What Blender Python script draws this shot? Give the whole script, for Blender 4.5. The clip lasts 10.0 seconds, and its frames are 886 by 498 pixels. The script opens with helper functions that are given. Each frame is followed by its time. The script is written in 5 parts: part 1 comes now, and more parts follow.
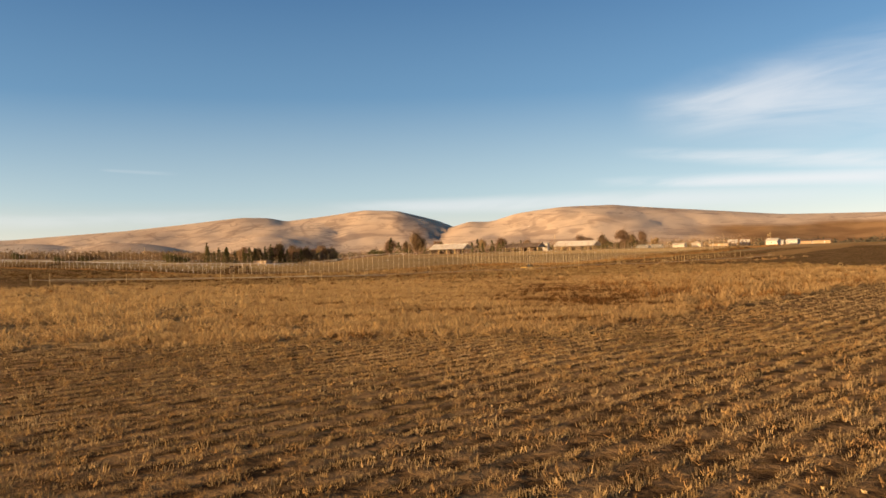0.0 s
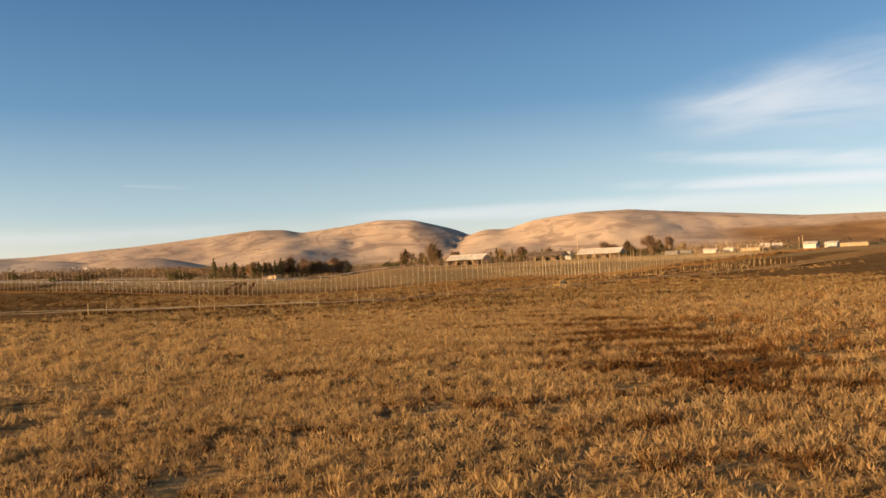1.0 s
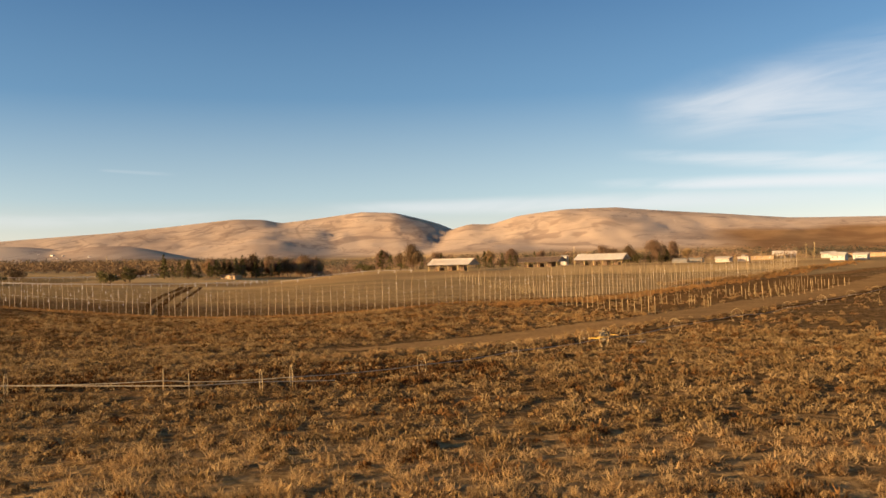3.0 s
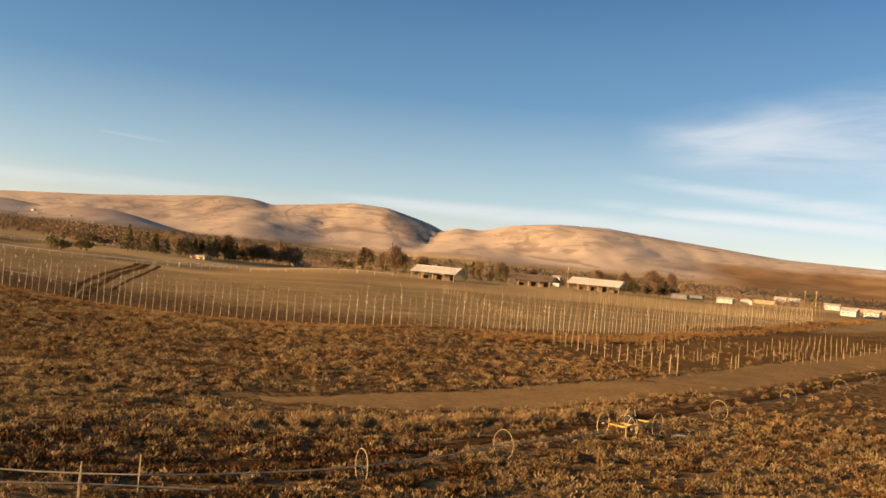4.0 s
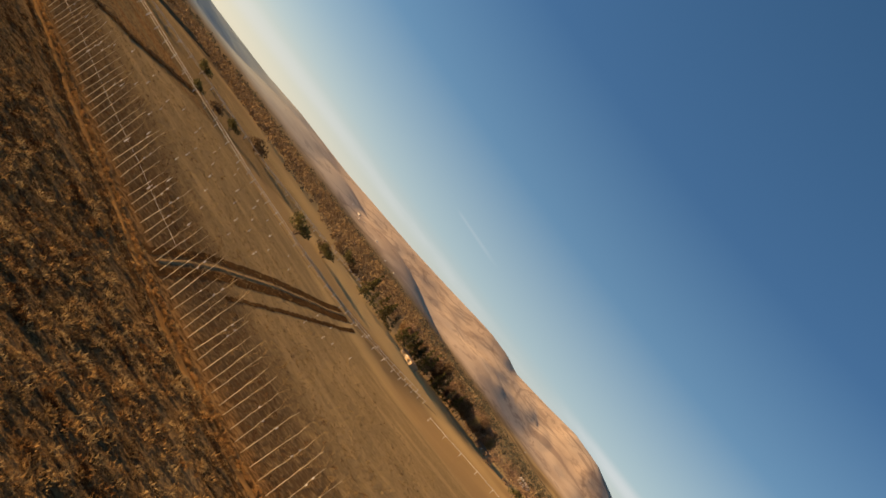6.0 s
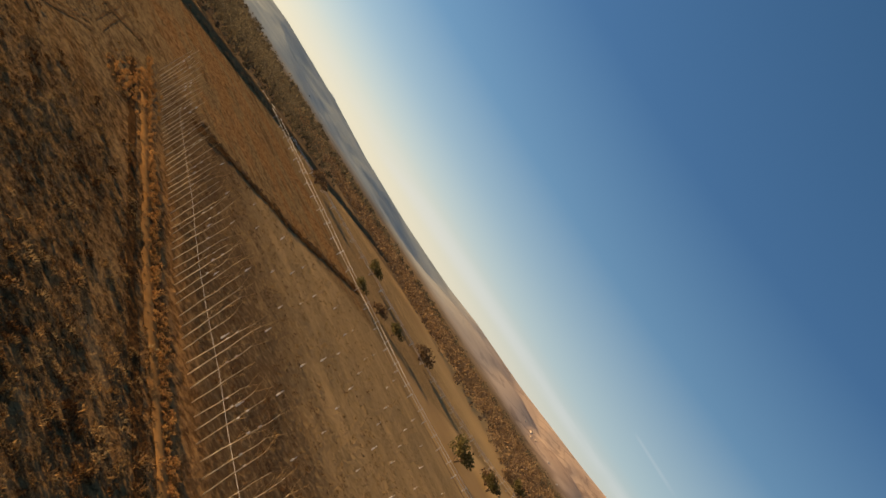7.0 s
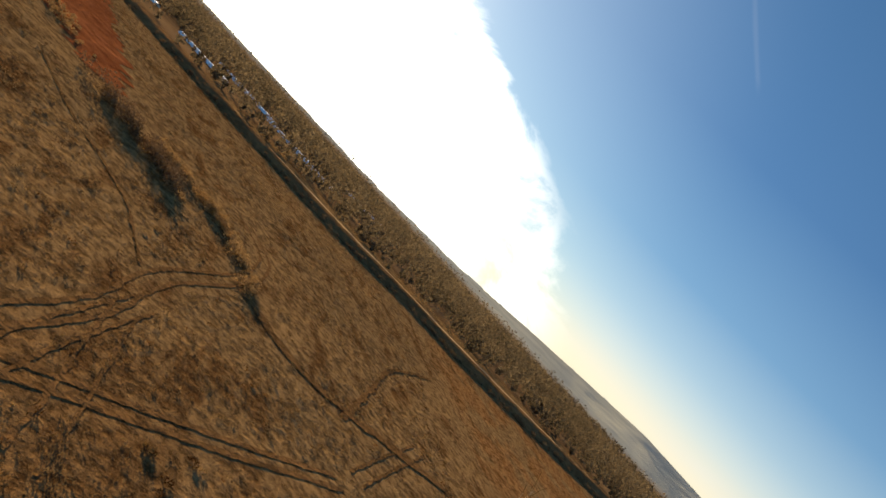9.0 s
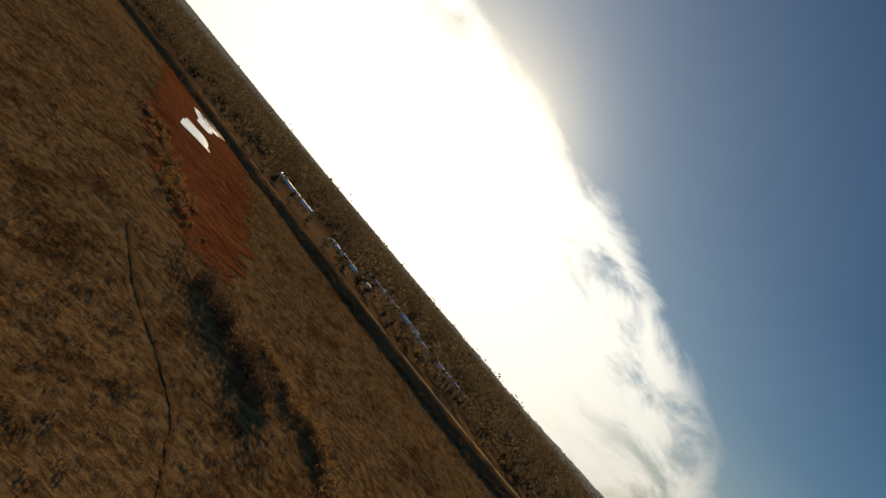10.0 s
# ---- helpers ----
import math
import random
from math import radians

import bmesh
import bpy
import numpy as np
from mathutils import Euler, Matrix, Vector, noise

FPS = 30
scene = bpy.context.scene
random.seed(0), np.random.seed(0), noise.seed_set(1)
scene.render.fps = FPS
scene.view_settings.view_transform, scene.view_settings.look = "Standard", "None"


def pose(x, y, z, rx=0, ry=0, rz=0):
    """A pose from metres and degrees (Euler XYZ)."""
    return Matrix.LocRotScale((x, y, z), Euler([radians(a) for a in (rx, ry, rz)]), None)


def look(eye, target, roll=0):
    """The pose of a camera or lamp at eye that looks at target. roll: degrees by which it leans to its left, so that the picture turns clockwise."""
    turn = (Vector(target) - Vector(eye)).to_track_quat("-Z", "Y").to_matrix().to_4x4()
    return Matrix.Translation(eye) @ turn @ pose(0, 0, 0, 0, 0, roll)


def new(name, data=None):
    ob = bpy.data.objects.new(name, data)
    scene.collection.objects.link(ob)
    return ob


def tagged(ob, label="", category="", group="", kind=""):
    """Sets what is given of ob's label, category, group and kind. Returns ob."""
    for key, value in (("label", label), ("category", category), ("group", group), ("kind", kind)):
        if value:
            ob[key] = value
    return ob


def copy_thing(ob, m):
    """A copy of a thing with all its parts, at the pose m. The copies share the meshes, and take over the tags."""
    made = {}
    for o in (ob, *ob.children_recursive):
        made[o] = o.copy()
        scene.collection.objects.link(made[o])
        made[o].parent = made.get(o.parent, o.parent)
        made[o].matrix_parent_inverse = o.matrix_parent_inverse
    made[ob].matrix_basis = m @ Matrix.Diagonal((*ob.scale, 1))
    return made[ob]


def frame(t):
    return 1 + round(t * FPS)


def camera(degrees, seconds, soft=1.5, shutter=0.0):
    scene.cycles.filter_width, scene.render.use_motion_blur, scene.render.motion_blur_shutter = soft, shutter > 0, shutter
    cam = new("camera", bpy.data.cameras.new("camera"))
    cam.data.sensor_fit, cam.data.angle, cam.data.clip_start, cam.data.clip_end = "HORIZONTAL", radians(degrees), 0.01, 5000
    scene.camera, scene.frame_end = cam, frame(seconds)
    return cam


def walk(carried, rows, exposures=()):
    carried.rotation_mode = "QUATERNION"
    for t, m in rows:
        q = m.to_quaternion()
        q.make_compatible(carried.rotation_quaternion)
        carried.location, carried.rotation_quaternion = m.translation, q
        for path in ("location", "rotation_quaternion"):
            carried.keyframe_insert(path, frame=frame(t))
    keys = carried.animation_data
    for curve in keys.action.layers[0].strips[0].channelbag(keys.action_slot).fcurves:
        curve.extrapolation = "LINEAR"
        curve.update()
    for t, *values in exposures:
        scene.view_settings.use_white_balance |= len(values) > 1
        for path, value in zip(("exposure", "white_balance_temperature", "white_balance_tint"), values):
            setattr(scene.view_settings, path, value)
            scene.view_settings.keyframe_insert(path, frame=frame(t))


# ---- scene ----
cam = camera(56.0, 10.0, soft=1.6, shutter=0.03)
PATH = [
    (0, (-0.00, 0.00, 3.13), (-0.003, 19.999, 3.324), -1.61),
    (0.5, (-0.28, 9.98, 3.61), (-0.308, 29.976, 4.111), -2.75),
    (1, (-0.40, 20.68, 4.61), (-0.790, 40.676, 5.016), -2.76),
    (1.5, (-0.57, 32.17, 5.55), (-0.760, 52.166, 5.912), -3.71),
    (2, (-0.50, 43.73, 6.46), (-0.650, 63.729, 6.687), -4.53),
    (2.5, (-0.44, 55.81, 7.66), (-0.606, 75.803, 7.984), -5.88),
    (2.7, (-0.77, 60.48, 8.35), (-0.733, 80.475, 8.606), -2.91),
    (3.8, (-0.11, 85.72, 10.99), (-0.089, 105.719, 11.197), 0.37),
    (4, (-0.08, 91.35, 11.50), (0.219, 111.349, 11.758), 5.35),
    (4.5, (-0.64, 105.19, 12.96), (-0.446, 125.161, 13.960), 26.21),
    (5, (-3.05, 123.13, 13.64), (-4.797, 142.988, 15.229), 40.34),
    (5.2, (-4.48, 130.24, 13.81), (-7.020, 149.999, 15.556), 45.47),
    (6.3, (-18.94, 169.61, 17.99), (-27.734, 187.535, 19.180), 54.41),
    (6.5, (-22.16, 175.42, 18.06), (-32.150, 192.704, 19.245), 55.34),
    (7, (-30.52, 187.56, 18.53), (-43.256, 202.960, 19.325), 56.94),
    (7.5, (-41.41, 198.12, 18.47), (-56.371, 211.392, 18.470), 55.74),
    (8, (-50.63, 204.43, 18.70), (-67.447, 215.254, 18.312), 50.37),
    (8.5, (-61.71, 210.23, 17.94), (-80.093, 218.114, 17.752), 47.54),
    (9, (-71.96, 213.76, 17.59), (-91.397, 218.479, 17.793), 46.83),
    (9.5, (-82.96, 215.84, 17.03), (-102.897, 217.275, 17.670), 45.48),
    (10, (-91.94, 216.03, 17.62), (-111.857, 214.534, 18.681), 49.98),
]
EXPOSURES = [(0.0, 1.31), (4.0, 1.31), (5.2, 1.18), (6.4, 1.06), (7.2, 1.08), (8.2, 1.40), (9.0, 1.32), (9.6, 0.66), (10.0, 0.06)]
walk(cam, [(t, look(eye, target, roll)) for t, eye, target, roll in PATH], EXPOSURES)

# ---- sky and sun ----
SUN_LEFT, SUN_UP = 109.0, 11.2          # degrees to the left of +y, degrees above the horizon
sun_dir = Vector((-math.sin(radians(SUN_LEFT)) * math.cos(radians(SUN_UP)),
                  math.cos(radians(SUN_LEFT)) * math.cos(radians(SUN_UP)), math.sin(radians(SUN_UP))))
glow_dir = Vector((-math.sin(radians(99.5)) * math.cos(radians(7.0)), math.cos(radians(99.5)) * math.cos(radians(7.0)), math.sin(radians(7.0))))
sun = new("sun", bpy.data.lights.new("sun", "SUN"))
sun.data.energy, sun.data.angle, sun.data.color = 4.8, radians(0.6), (1.0, 0.645, 0.33)
sun.matrix_world = look(sun_dir * 100, (0, 0, 0))

world = bpy.data.worlds.new("sky")
scene.world = world
world.use_nodes = True
wt = world.node_tree
wt.nodes.clear()


def node(tree, kind, **values):
    n = tree.nodes.new(kind)
    for key, value in values.items():
        if key in n.inputs:
            n.inputs[key].default_value = value
        else:
            setattr(n, key, value)
    return n


def math_node(tree, op, a, b=None, c=None, clamp=False):
    n = tree.nodes.new("ShaderNodeMath")
    n.operation, n.use_clamp = op, clamp
    for i, v in enumerate((a, b, c)):
        if v is None:
            continue
        if isinstance(v, (int, float)):
            n.inputs[i].default_value = v
        else:
            tree.links.new(v, n.inputs[i])
    return n.outputs[0]


def ramp01(tree, v, lo, hi):
    n = tree.nodes.new("ShaderNodeMapRange")
    n.interpolation_type = "SMOOTHSTEP"
    tree.links.new(v, n.inputs["Value"])
    for i, x in (("From Min", lo), ("From Max", hi)):
        n.inputs[i].default_value = x
    return n.outputs["Result"]


def mixed(tree, fac, a, b, mode="MIX"):
    n = tree.nodes.new("ShaderNodeMix")
    n.data_type, n.blend_type = "RGBA", mode
    for i, v in ((0, fac), (6, a), (7, b)):
        if isinstance(v, (int, float)):
            n.inputs[i].default_value = v
        elif isinstance(v, tuple):
            n.inputs[i].default_value = (*v, 1)
        else:
            tree.links.new(v, n.inputs[i])
    return n.outputs[2]


def noise_tex(tree, vec, scale, detail=4.0, rough=0.55, stretch=None, distort=0.0):
    if stretch:
        mp = tree.nodes.new("ShaderNodeMapping")
        mp.inputs["Scale"].default_value = stretch
        tree.links.new(vec, mp.inputs["Vector"])
        vec = mp.outputs[0]
    n = tree.nodes.new("ShaderNodeTexNoise")
    n.inputs["Scale"].default_value, n.inputs["Detail"].default_value = scale, detail
    n.inputs["Roughness"].default_value, n.inputs["Distortion"].default_value = rough, distort
    tree.links.new(vec, n.inputs["Vector"])
    return n.outputs["Fac"]


sky = node(wt, "ShaderNodeTexSky", sky_type="NISHITA", sun_disc=False, sun_elevation=radians(SUN_UP),
           sun_rotation=radians(-SUN_LEFT), altitude=300.0, air_density=1.0, dust_density=0.45, ozone_density=2.2)
coord = wt.nodes.new("ShaderNodeTexCoord").outputs["Generated"]
sep = wt.nodes.new("ShaderNodeSeparateXYZ")
wt.links.new(coord, sep.inputs[0])
sx, sy, sz = sep.outputs
# thin cirrus: wisps and long bands, each along a line of degrees left and degrees up
az = math_node(wt, "MULTIPLY", math_node(wt, "ARCTAN2", math_node(wt, "MULTIPLY", sx, -1.0), sy), 57.2958)
el = math_node(wt, "MULTIPLY", math_node(wt, "ARCSINE", sz), 57.2958)
flat = wt.nodes.new("ShaderNodeCombineXYZ")
wt.links.new(math_node(wt, "MULTIPLY", az, 0.05), flat.inputs[0])
wt.links.new(math_node(wt, "ADD", math_node(wt, "MULTIPLY", el, 0.26), math_node(wt, "MULTIPLY", az, 0.02)), flat.inputs[1])
wisp = noise_tex(wt, flat.outputs[0], 1.6, 8.0, 0.55, distort=0.6)
veil = noise_tex(wt, flat.outputs[0], 0.7, 5.0, 0.5, distort=0.3)


def band(az0, az1, el0, el1, half0, half1, amount, lo=0.34, hi=0.62, fade=0.3):
    """One streak of cloud from az0 to az1, ragged by the wisp noise."""
    u = math_node(wt, "DIVIDE", math_node(wt, "SUBTRACT", az, az0), az1 - az0)
    mid = math_node(wt, "ADD", math_node(wt, "MULTIPLY", u, el1 - el0), el0)
    half = math_node(wt, "MAXIMUM", math_node(wt, "ADD", math_node(wt, "MULTIPLY", u, half1 - half0), half0), 0.03)
    off = math_node(wt, "DIVIDE", math_node(wt, "ABSOLUTE", math_node(wt, "SUBTRACT", el, mid)), half)
    off = math_node(wt, "ADD", off, math_node(wt, "MULTIPLY", math_node(wt, "SUBTRACT", veil, 0.5), 0.9))
    v = math_node(wt, "MULTIPLY", ramp01(wt, off, 1.15, 0.1), ramp01(wt, wisp, lo, hi))
    v = math_node(wt, "MULTIPLY", v, math_node(wt, "MULTIPLY", ramp01(wt, u, 0.0, fade), ramp01(wt, u, 1.8, 1.0)))
    return math_node(wt, "MULTIPLY", v, amount)


cloud = band(-12.0, -33, 9.2, 9.4, 1.6, 5.0, 0.80, 0.22, 0.74)
for streak in ((-11.5, -32, 6.7, 4.8, 0.4, 1.1, 0.75, 0.30, 0.62), (-9.0, -32, 4.75, 4.1, 0.35, 0.9, 0.95, 0.28, 0.58), (10.0, -14, 3.62, 3.45, 0.42, 0.85, 0.62, 0.25, 0.58),
               (22.5, 19.5, 6.15, 6.0, 0.10, 0.14, 0.15, 0.3, 0.6), (60.0, 20.0, 2.6, 3.0, 0.9, 0.6, 0.35, 0.3, 0.6), (69.0, 73.5, 22.2, 25.6, 0.28, 0.28, 0.06, 0.2, 0.5), (94.0, 112.0, 16.5, 18.0, 3.2, 4.0, 0.5, 0.30, 0.62)):
    cloud = math_node(wt, "MAXIMUM", cloud, band(*streak))
# a bank of bright cloud stands round the sun, low in the sky
dot = wt.nodes.new("ShaderNodeVectorMath")
dot.operation = "DOT_PRODUCT"
wt.links.new(coord, dot.inputs[0])
dot.inputs[1].default_value = glow_dir
side = wt.nodes.new("ShaderNodeVectorMath")
side.operation = "DOT_PRODUCT"
wt.links.new(coord, side.inputs[0])
side.inputs[1].default_value = (math.cos(radians(108)), math.sin(radians(108)), 0)
edge = noise_tex(wt, coord, 8.0, 8.0, 0.62, stretch=(1.0, 1.0, 2.2), distort=0.5)
dome = math_node(wt, "ADD", math_node(wt, "POWER", math_node(wt, "ABSOLUTE", math_node(wt, "DIVIDE", side.outputs["Value"], 0.66)), 2.2),
                 math_node(wt, "POWER", math_node(wt, "ABSOLUTE", math_node(wt, "DIVIDE", sz, 0.262)), 2.0))
dome = math_node(wt, "ADD", dome, math_node(wt, "MULTIPLY", math_node(wt, "SUBTRACT", edge, 0.5), 0.55))
bank = math_node(wt, "MULTIPLY", ramp01(wt, dome, 1.06, 0.88), ramp01(wt, dot.outputs["Value"], 0.3, 0.6))
thick = math_node(wt, "ADD", ramp01(wt, edge, 0.30, 0.56), ramp01(wt, dome, 0.75, 0.3), clamp=True)
bank = math_node(wt, "MULTIPLY", bank, thick)
halo = math_node(wt, "POWER", math_node(wt, "MAXIMUM", dot.outputs["Value"], 0.0), 150.0)
# clear winter air: pale low down, deep blue overhead
clear = wt.nodes.new("ShaderNodeValToRGB")
wt.links.new(sz, clear.inputs[0])
ramp = clear.color_ramp
for i, (p, c) in enumerate(((0.0, (7.8, 7.0, 5.5)), (0.075, (4.0, 5.2, 5.75)), (0.19, (1.24, 2.58, 4.2)), (0.33, (0.47, 1.35, 2.92)), (0.6, (0.30, 0.95, 2.1)), (1.0, (0.26, 0.7, 1.7)))):
    e = ramp.elements[i] if i < 2 else ramp.elements.new(p)
    e.position, e.color = p, (*c, 1)
away = ramp01(wt, dot.outputs["Value"], 0.995, 0.80)
# scattering is weakest across the sun's direction and stronger away from it
phase = math_node(wt, "ADD", math_node(wt, "SUBTRACT", 0.90, math_node(wt, "MULTIPLY", dot.outputs["Value"], 0.12)), math_node(wt, "MULTIPLY", math_node(wt, "POWER", math_node(wt, "ABSOLUTE", dot.outputs["Value"]), 2.0), 0.50))
shade = wt.nodes.new("ShaderNodeCombineColor")
for i in range(3):
    wt.links.new(phase, shade.inputs[i])
deep = mixed(wt, 1.0, clear.outputs[0], shade.outputs[0], "MULTIPLY")
warm = math_node(wt, "MULTIPLY", ramp01(wt, dot.outputs["Value"], 0.15, 0.85), ramp01(wt, sz, 0.13, 0.0))
deep = mixed(wt, math_node(wt, "MULTIPLY", warm, 0.8), deep, (8.8, 7.3, 4.9))
clear_sky = mixed(wt, math_node(wt, "MULTIPLY", away, 0.82), sky.outputs[0], deep)
bg_sky = node(wt, "ShaderNodeBackground", Strength=0.055)
tint = mixed(wt, math_node(wt, "MULTIPLY", cloud, 0.8), clear_sky, (6.6, 6.6, 6.7))
bank_lit = mixed(wt, ramp01(wt, dot.outputs["Value"], 0.86, 0.985), mixed(wt, ramp01(wt, edge, 0.34, 0.62), (7.6, 7.4, 7.0), (13.5, 12.9, 11.2)), (22.0, 21.0, 18.5))
tint = mixed(wt, math_node(wt, "MULTIPLY", bank, 0.85), tint, bank_lit)
tint = mixed(wt, math_node(wt, "MULTIPLY", halo, 1.0, clamp=True), tint, (40.0, 34.0, 24.0))
wt.links.new(tint, bg_sky.inputs["Color"])
out = wt.nodes.new("ShaderNodeOutputWorld")
wt.links.new(bg_sky.outputs[0], out.inputs["Surface"])

# ---- materials ----


def material(name):
    m = bpy.data.materials.new(name)
    m.use_nodes = True
    t = m.node_tree
    return m, t, t.nodes["Principled BSDF"]


def surface(name, dark, light, scale=3.0, rough=0.9, bump=0.3, metal=0.0, islands=0.0, objects=0.0, big=0.35, grain=None, thin=0.0):
    """A two-scale mottled surface; islands and objects vary the brightness piece by piece."""
    m, t, p = material(name)
    pos = t.nodes.new("ShaderNodeTexCoord").outputs["Object"]
    fine = noise_tex(t, pos, scale, 6.0, 0.6, stretch=grain)
    wide = noise_tex(t, pos, scale * 0.13, 3.0, 0.5)
    f = math_node(t, "ADD", math_node(t, "MULTIPLY", ramp01(t, fine, 0.3, 0.7), 1 - big),
                  math_node(t, "MULTIPLY", ramp01(t, wide, 0.35, 0.65), big))
    col = mixed(t, f, dark, light)
    if islands:
        r = t.nodes.new("ShaderNodeNewGeometry").outputs["Random Per Island"]
        n = t.nodes.new("ShaderNodeCombineColor")
        v = math_node(t, "ADD", math_node(t, "MULTIPLY", r, islands), 1 - islands * 0.5)
        for i in range(3):
            t.links.new(v, n.inputs[i])
        col = mixed(t, 1.0, col, n.outputs[0], "MULTIPLY")
    if objects:
        r = t.nodes.new("ShaderNodeObjectInfo").outputs["Random"]
        n = t.nodes.new("ShaderNodeCombineColor")
        v = math_node(t, "ADD", math_node(t, "MULTIPLY", r, objects), 1 - objects * 0.5)
        for i in range(3):
            t.links.new(v, n.inputs[i])
        col = mixed(t, 1.0, col, n.outputs[0], "MULTIPLY")
    t.links.new(col, p.inputs["Base Color"])
    p.inputs["Roughness"].default_value, p.inputs["Metallic"].default_value = rough, metal
    p.inputs["Specular IOR Level"].default_value = 0.5 if rough < 0.7 else 0.0
    if bump:
        b = t.nodes.new("ShaderNodeBump")
        b.inputs["Strength"].default_value, b.inputs["Distance"].default_value = bump, 0.5 / scale
        t.links.new(fine, b.inputs["Height"])
        t.links.new(b.outputs[0], p.inputs["Normal"])
    if thin:
        glow = t.nodes.new("ShaderNodeBsdfTranslucent")
        t.links.new(col, glow.inputs["Color"])
        mix = t.nodes.new("ShaderNodeMixShader")
        mix.inputs[0].default_value = thin
        t.links.new(p.outputs[0], mix.inputs[1])
        t.links.new(glow.outputs[0], mix.inputs[2])
        t.links.new(mix.outputs[0], t.nodes["Material Output"].inputs["Surface"])
    return m


# land: zones laid out by place in the world, with ragged borders
def land():
    m, t, p = material("land")
    pos = t.nodes.new("ShaderNodeNewGeometry").outputs["Position"]
    s = t.nodes.new("ShaderNodeSeparateXYZ")
    t.links.new(pos, s.inputs[0])
    x, y, z = s.outputs
    rag = math_node(t, "MULTIPLY", math_node(t, "SUBTRACT", noise_tex(t, pos, 0.35, 5.0, 0.6), 0.5), 7.0)
    fine = noise_tex(t, pos, 5.0, 6.0, 0.65)
    clump = noise_tex(t, pos, 1.3, 5.0, 0.62)
    patch = noise_tex(t, pos, 0.11, 4.0, 0.55, stretch=(0.7, 1.5, 1.0))
    wide = noise_tex(t, pos, 0.02, 3.0, 0.5)
    # dry grass: gaps darkened for the shade between clumps, tawny cover, khaki and rusty patches
    swath = noise_tex(t, pos, 0.20, 5.0, 0.6, stretch=(0.55, 1.6, 1.0), distort=0.4)
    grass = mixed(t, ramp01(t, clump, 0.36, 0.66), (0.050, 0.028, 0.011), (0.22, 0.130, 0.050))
    grass = mixed(t, math_node(t, "MULTIPLY", ramp01(t, fine, 0.46, 0.66), 0.6), grass, (0.29, 0.18, 0.072))
    grass = mixed(t, math_node(t, "MULTIPLY", ramp01(t, swath, 0.50, 0.72), 0.5), grass, mixed(t, fine, (0.19, 0.125, 0.055), (0.44, 0.30, 0.135)))
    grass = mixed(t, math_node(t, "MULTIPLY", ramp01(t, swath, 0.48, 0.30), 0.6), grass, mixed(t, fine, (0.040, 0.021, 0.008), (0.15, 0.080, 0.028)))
    meadow = mixed(t, ramp01(t, clump, 0.34, 0.66), (0.165, 0.100, 0.038), (0.42, 0.270, 0.108))
    meadow = mixed(t, math_node(t, "MULTIPLY", ramp01(t, swath, 0.44, 0.36), 0.6), meadow, (0.13, 0.066, 0.022))
    grass = mixed(t, math_node(t, "MULTIPLY", ramp01(t, math_node(t, "ADD", y, math_node(t, "MULTIPLY", rag, 2.0)), 128.0, 96.0), 0.85), grass, meadow)
    # stubble in rows
    rows = math_node(t, "SINE", math_node(t, "MULTIPLY", math_node(t, "ADD", math_node(t, "SUBTRACT", math_node(t, "MULTIPLY", x, 0.78),
                     math_node(t, "MULTIPLY", y, 0.63)), math_node(t, "MULTIPLY", rag, 0.05)), 8.4))
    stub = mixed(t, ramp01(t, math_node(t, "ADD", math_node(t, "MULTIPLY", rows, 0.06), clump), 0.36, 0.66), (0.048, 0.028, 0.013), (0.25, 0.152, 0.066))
    stub = mixed(t, math_node(t, "MULTIPLY", ramp01(t, fine, 0.5, 0.72), 0.5), stub, (0.235, 0.133, 0.042))
    edge = math_node(t, "ADD", math_node(t, "MULTIPLY", math_node(t, "MAXIMUM", math_node(t, "SUBTRACT", x, 5.0), 0.0), 1.15), 33.0)
    d = math_node(t, "SUBTRACT", math_node(t, "ADD", y, math_node(t, "MULTIPLY", rag, 0.35)), edge)
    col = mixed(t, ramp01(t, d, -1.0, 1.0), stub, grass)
    # weeds turn rusty towards the orchard
    row = math_node(t, "ADD", math_node(t, "MULTIPLY", math_node(t, "MAXIMUM", math_node(t, "SUBTRACT", -21.0, x), 0.0), 0.22),
                    math_node(t, "ADD", math_node(t, "MULTIPLY", math_node(t, "MAXIMUM", math_node(t, "ADD", x, 5.0), 0.0), 0.75), 222.5))
    e = math_node(t, "SUBTRACT", math_node(t, "ADD", y, rag), row)
    rust = mixed(t, ramp01(t, clump, 0.35, 0.65), (0.120, 0.058, 0.019), (0.340, 0.185, 0.064))
    near_row = math_node(t, "MULTIPLY", math_node(t, "MULTIPLY", ramp01(t, e, -9.0, -4.0), ramp01(t, e, 3.0, -1.0)), ramp01(t, x, -128.0, -116.0))
    col = mixed(t, math_node(t, "MULTIPLY", near_row, 0.7), col, rust)
    # orchard floor and the fields behind it
    soil = mixed(t, ramp01(t, clump, 0.2, 0.8), (0.205, 0.136, 0.058), (0.330, 0.226, 0.100))
    soil = mixed(t, math_node(t, "MULTIPLY", ramp01(t, patch, 0.42, 0.66), 0.5), soil, (0.430, 0.285, 0.120))
    inside = math_node(t, "MULTIPLY", ramp01(t, e, -1.0, 4.0), ramp01(t, x, -141.0, -136.0))
    # sapling shade behind the row, painted into the soil as a darker tone
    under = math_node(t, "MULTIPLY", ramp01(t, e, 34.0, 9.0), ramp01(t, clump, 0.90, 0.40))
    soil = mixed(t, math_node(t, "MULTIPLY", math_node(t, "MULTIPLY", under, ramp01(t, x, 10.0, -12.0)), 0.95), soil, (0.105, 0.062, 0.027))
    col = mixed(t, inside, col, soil)
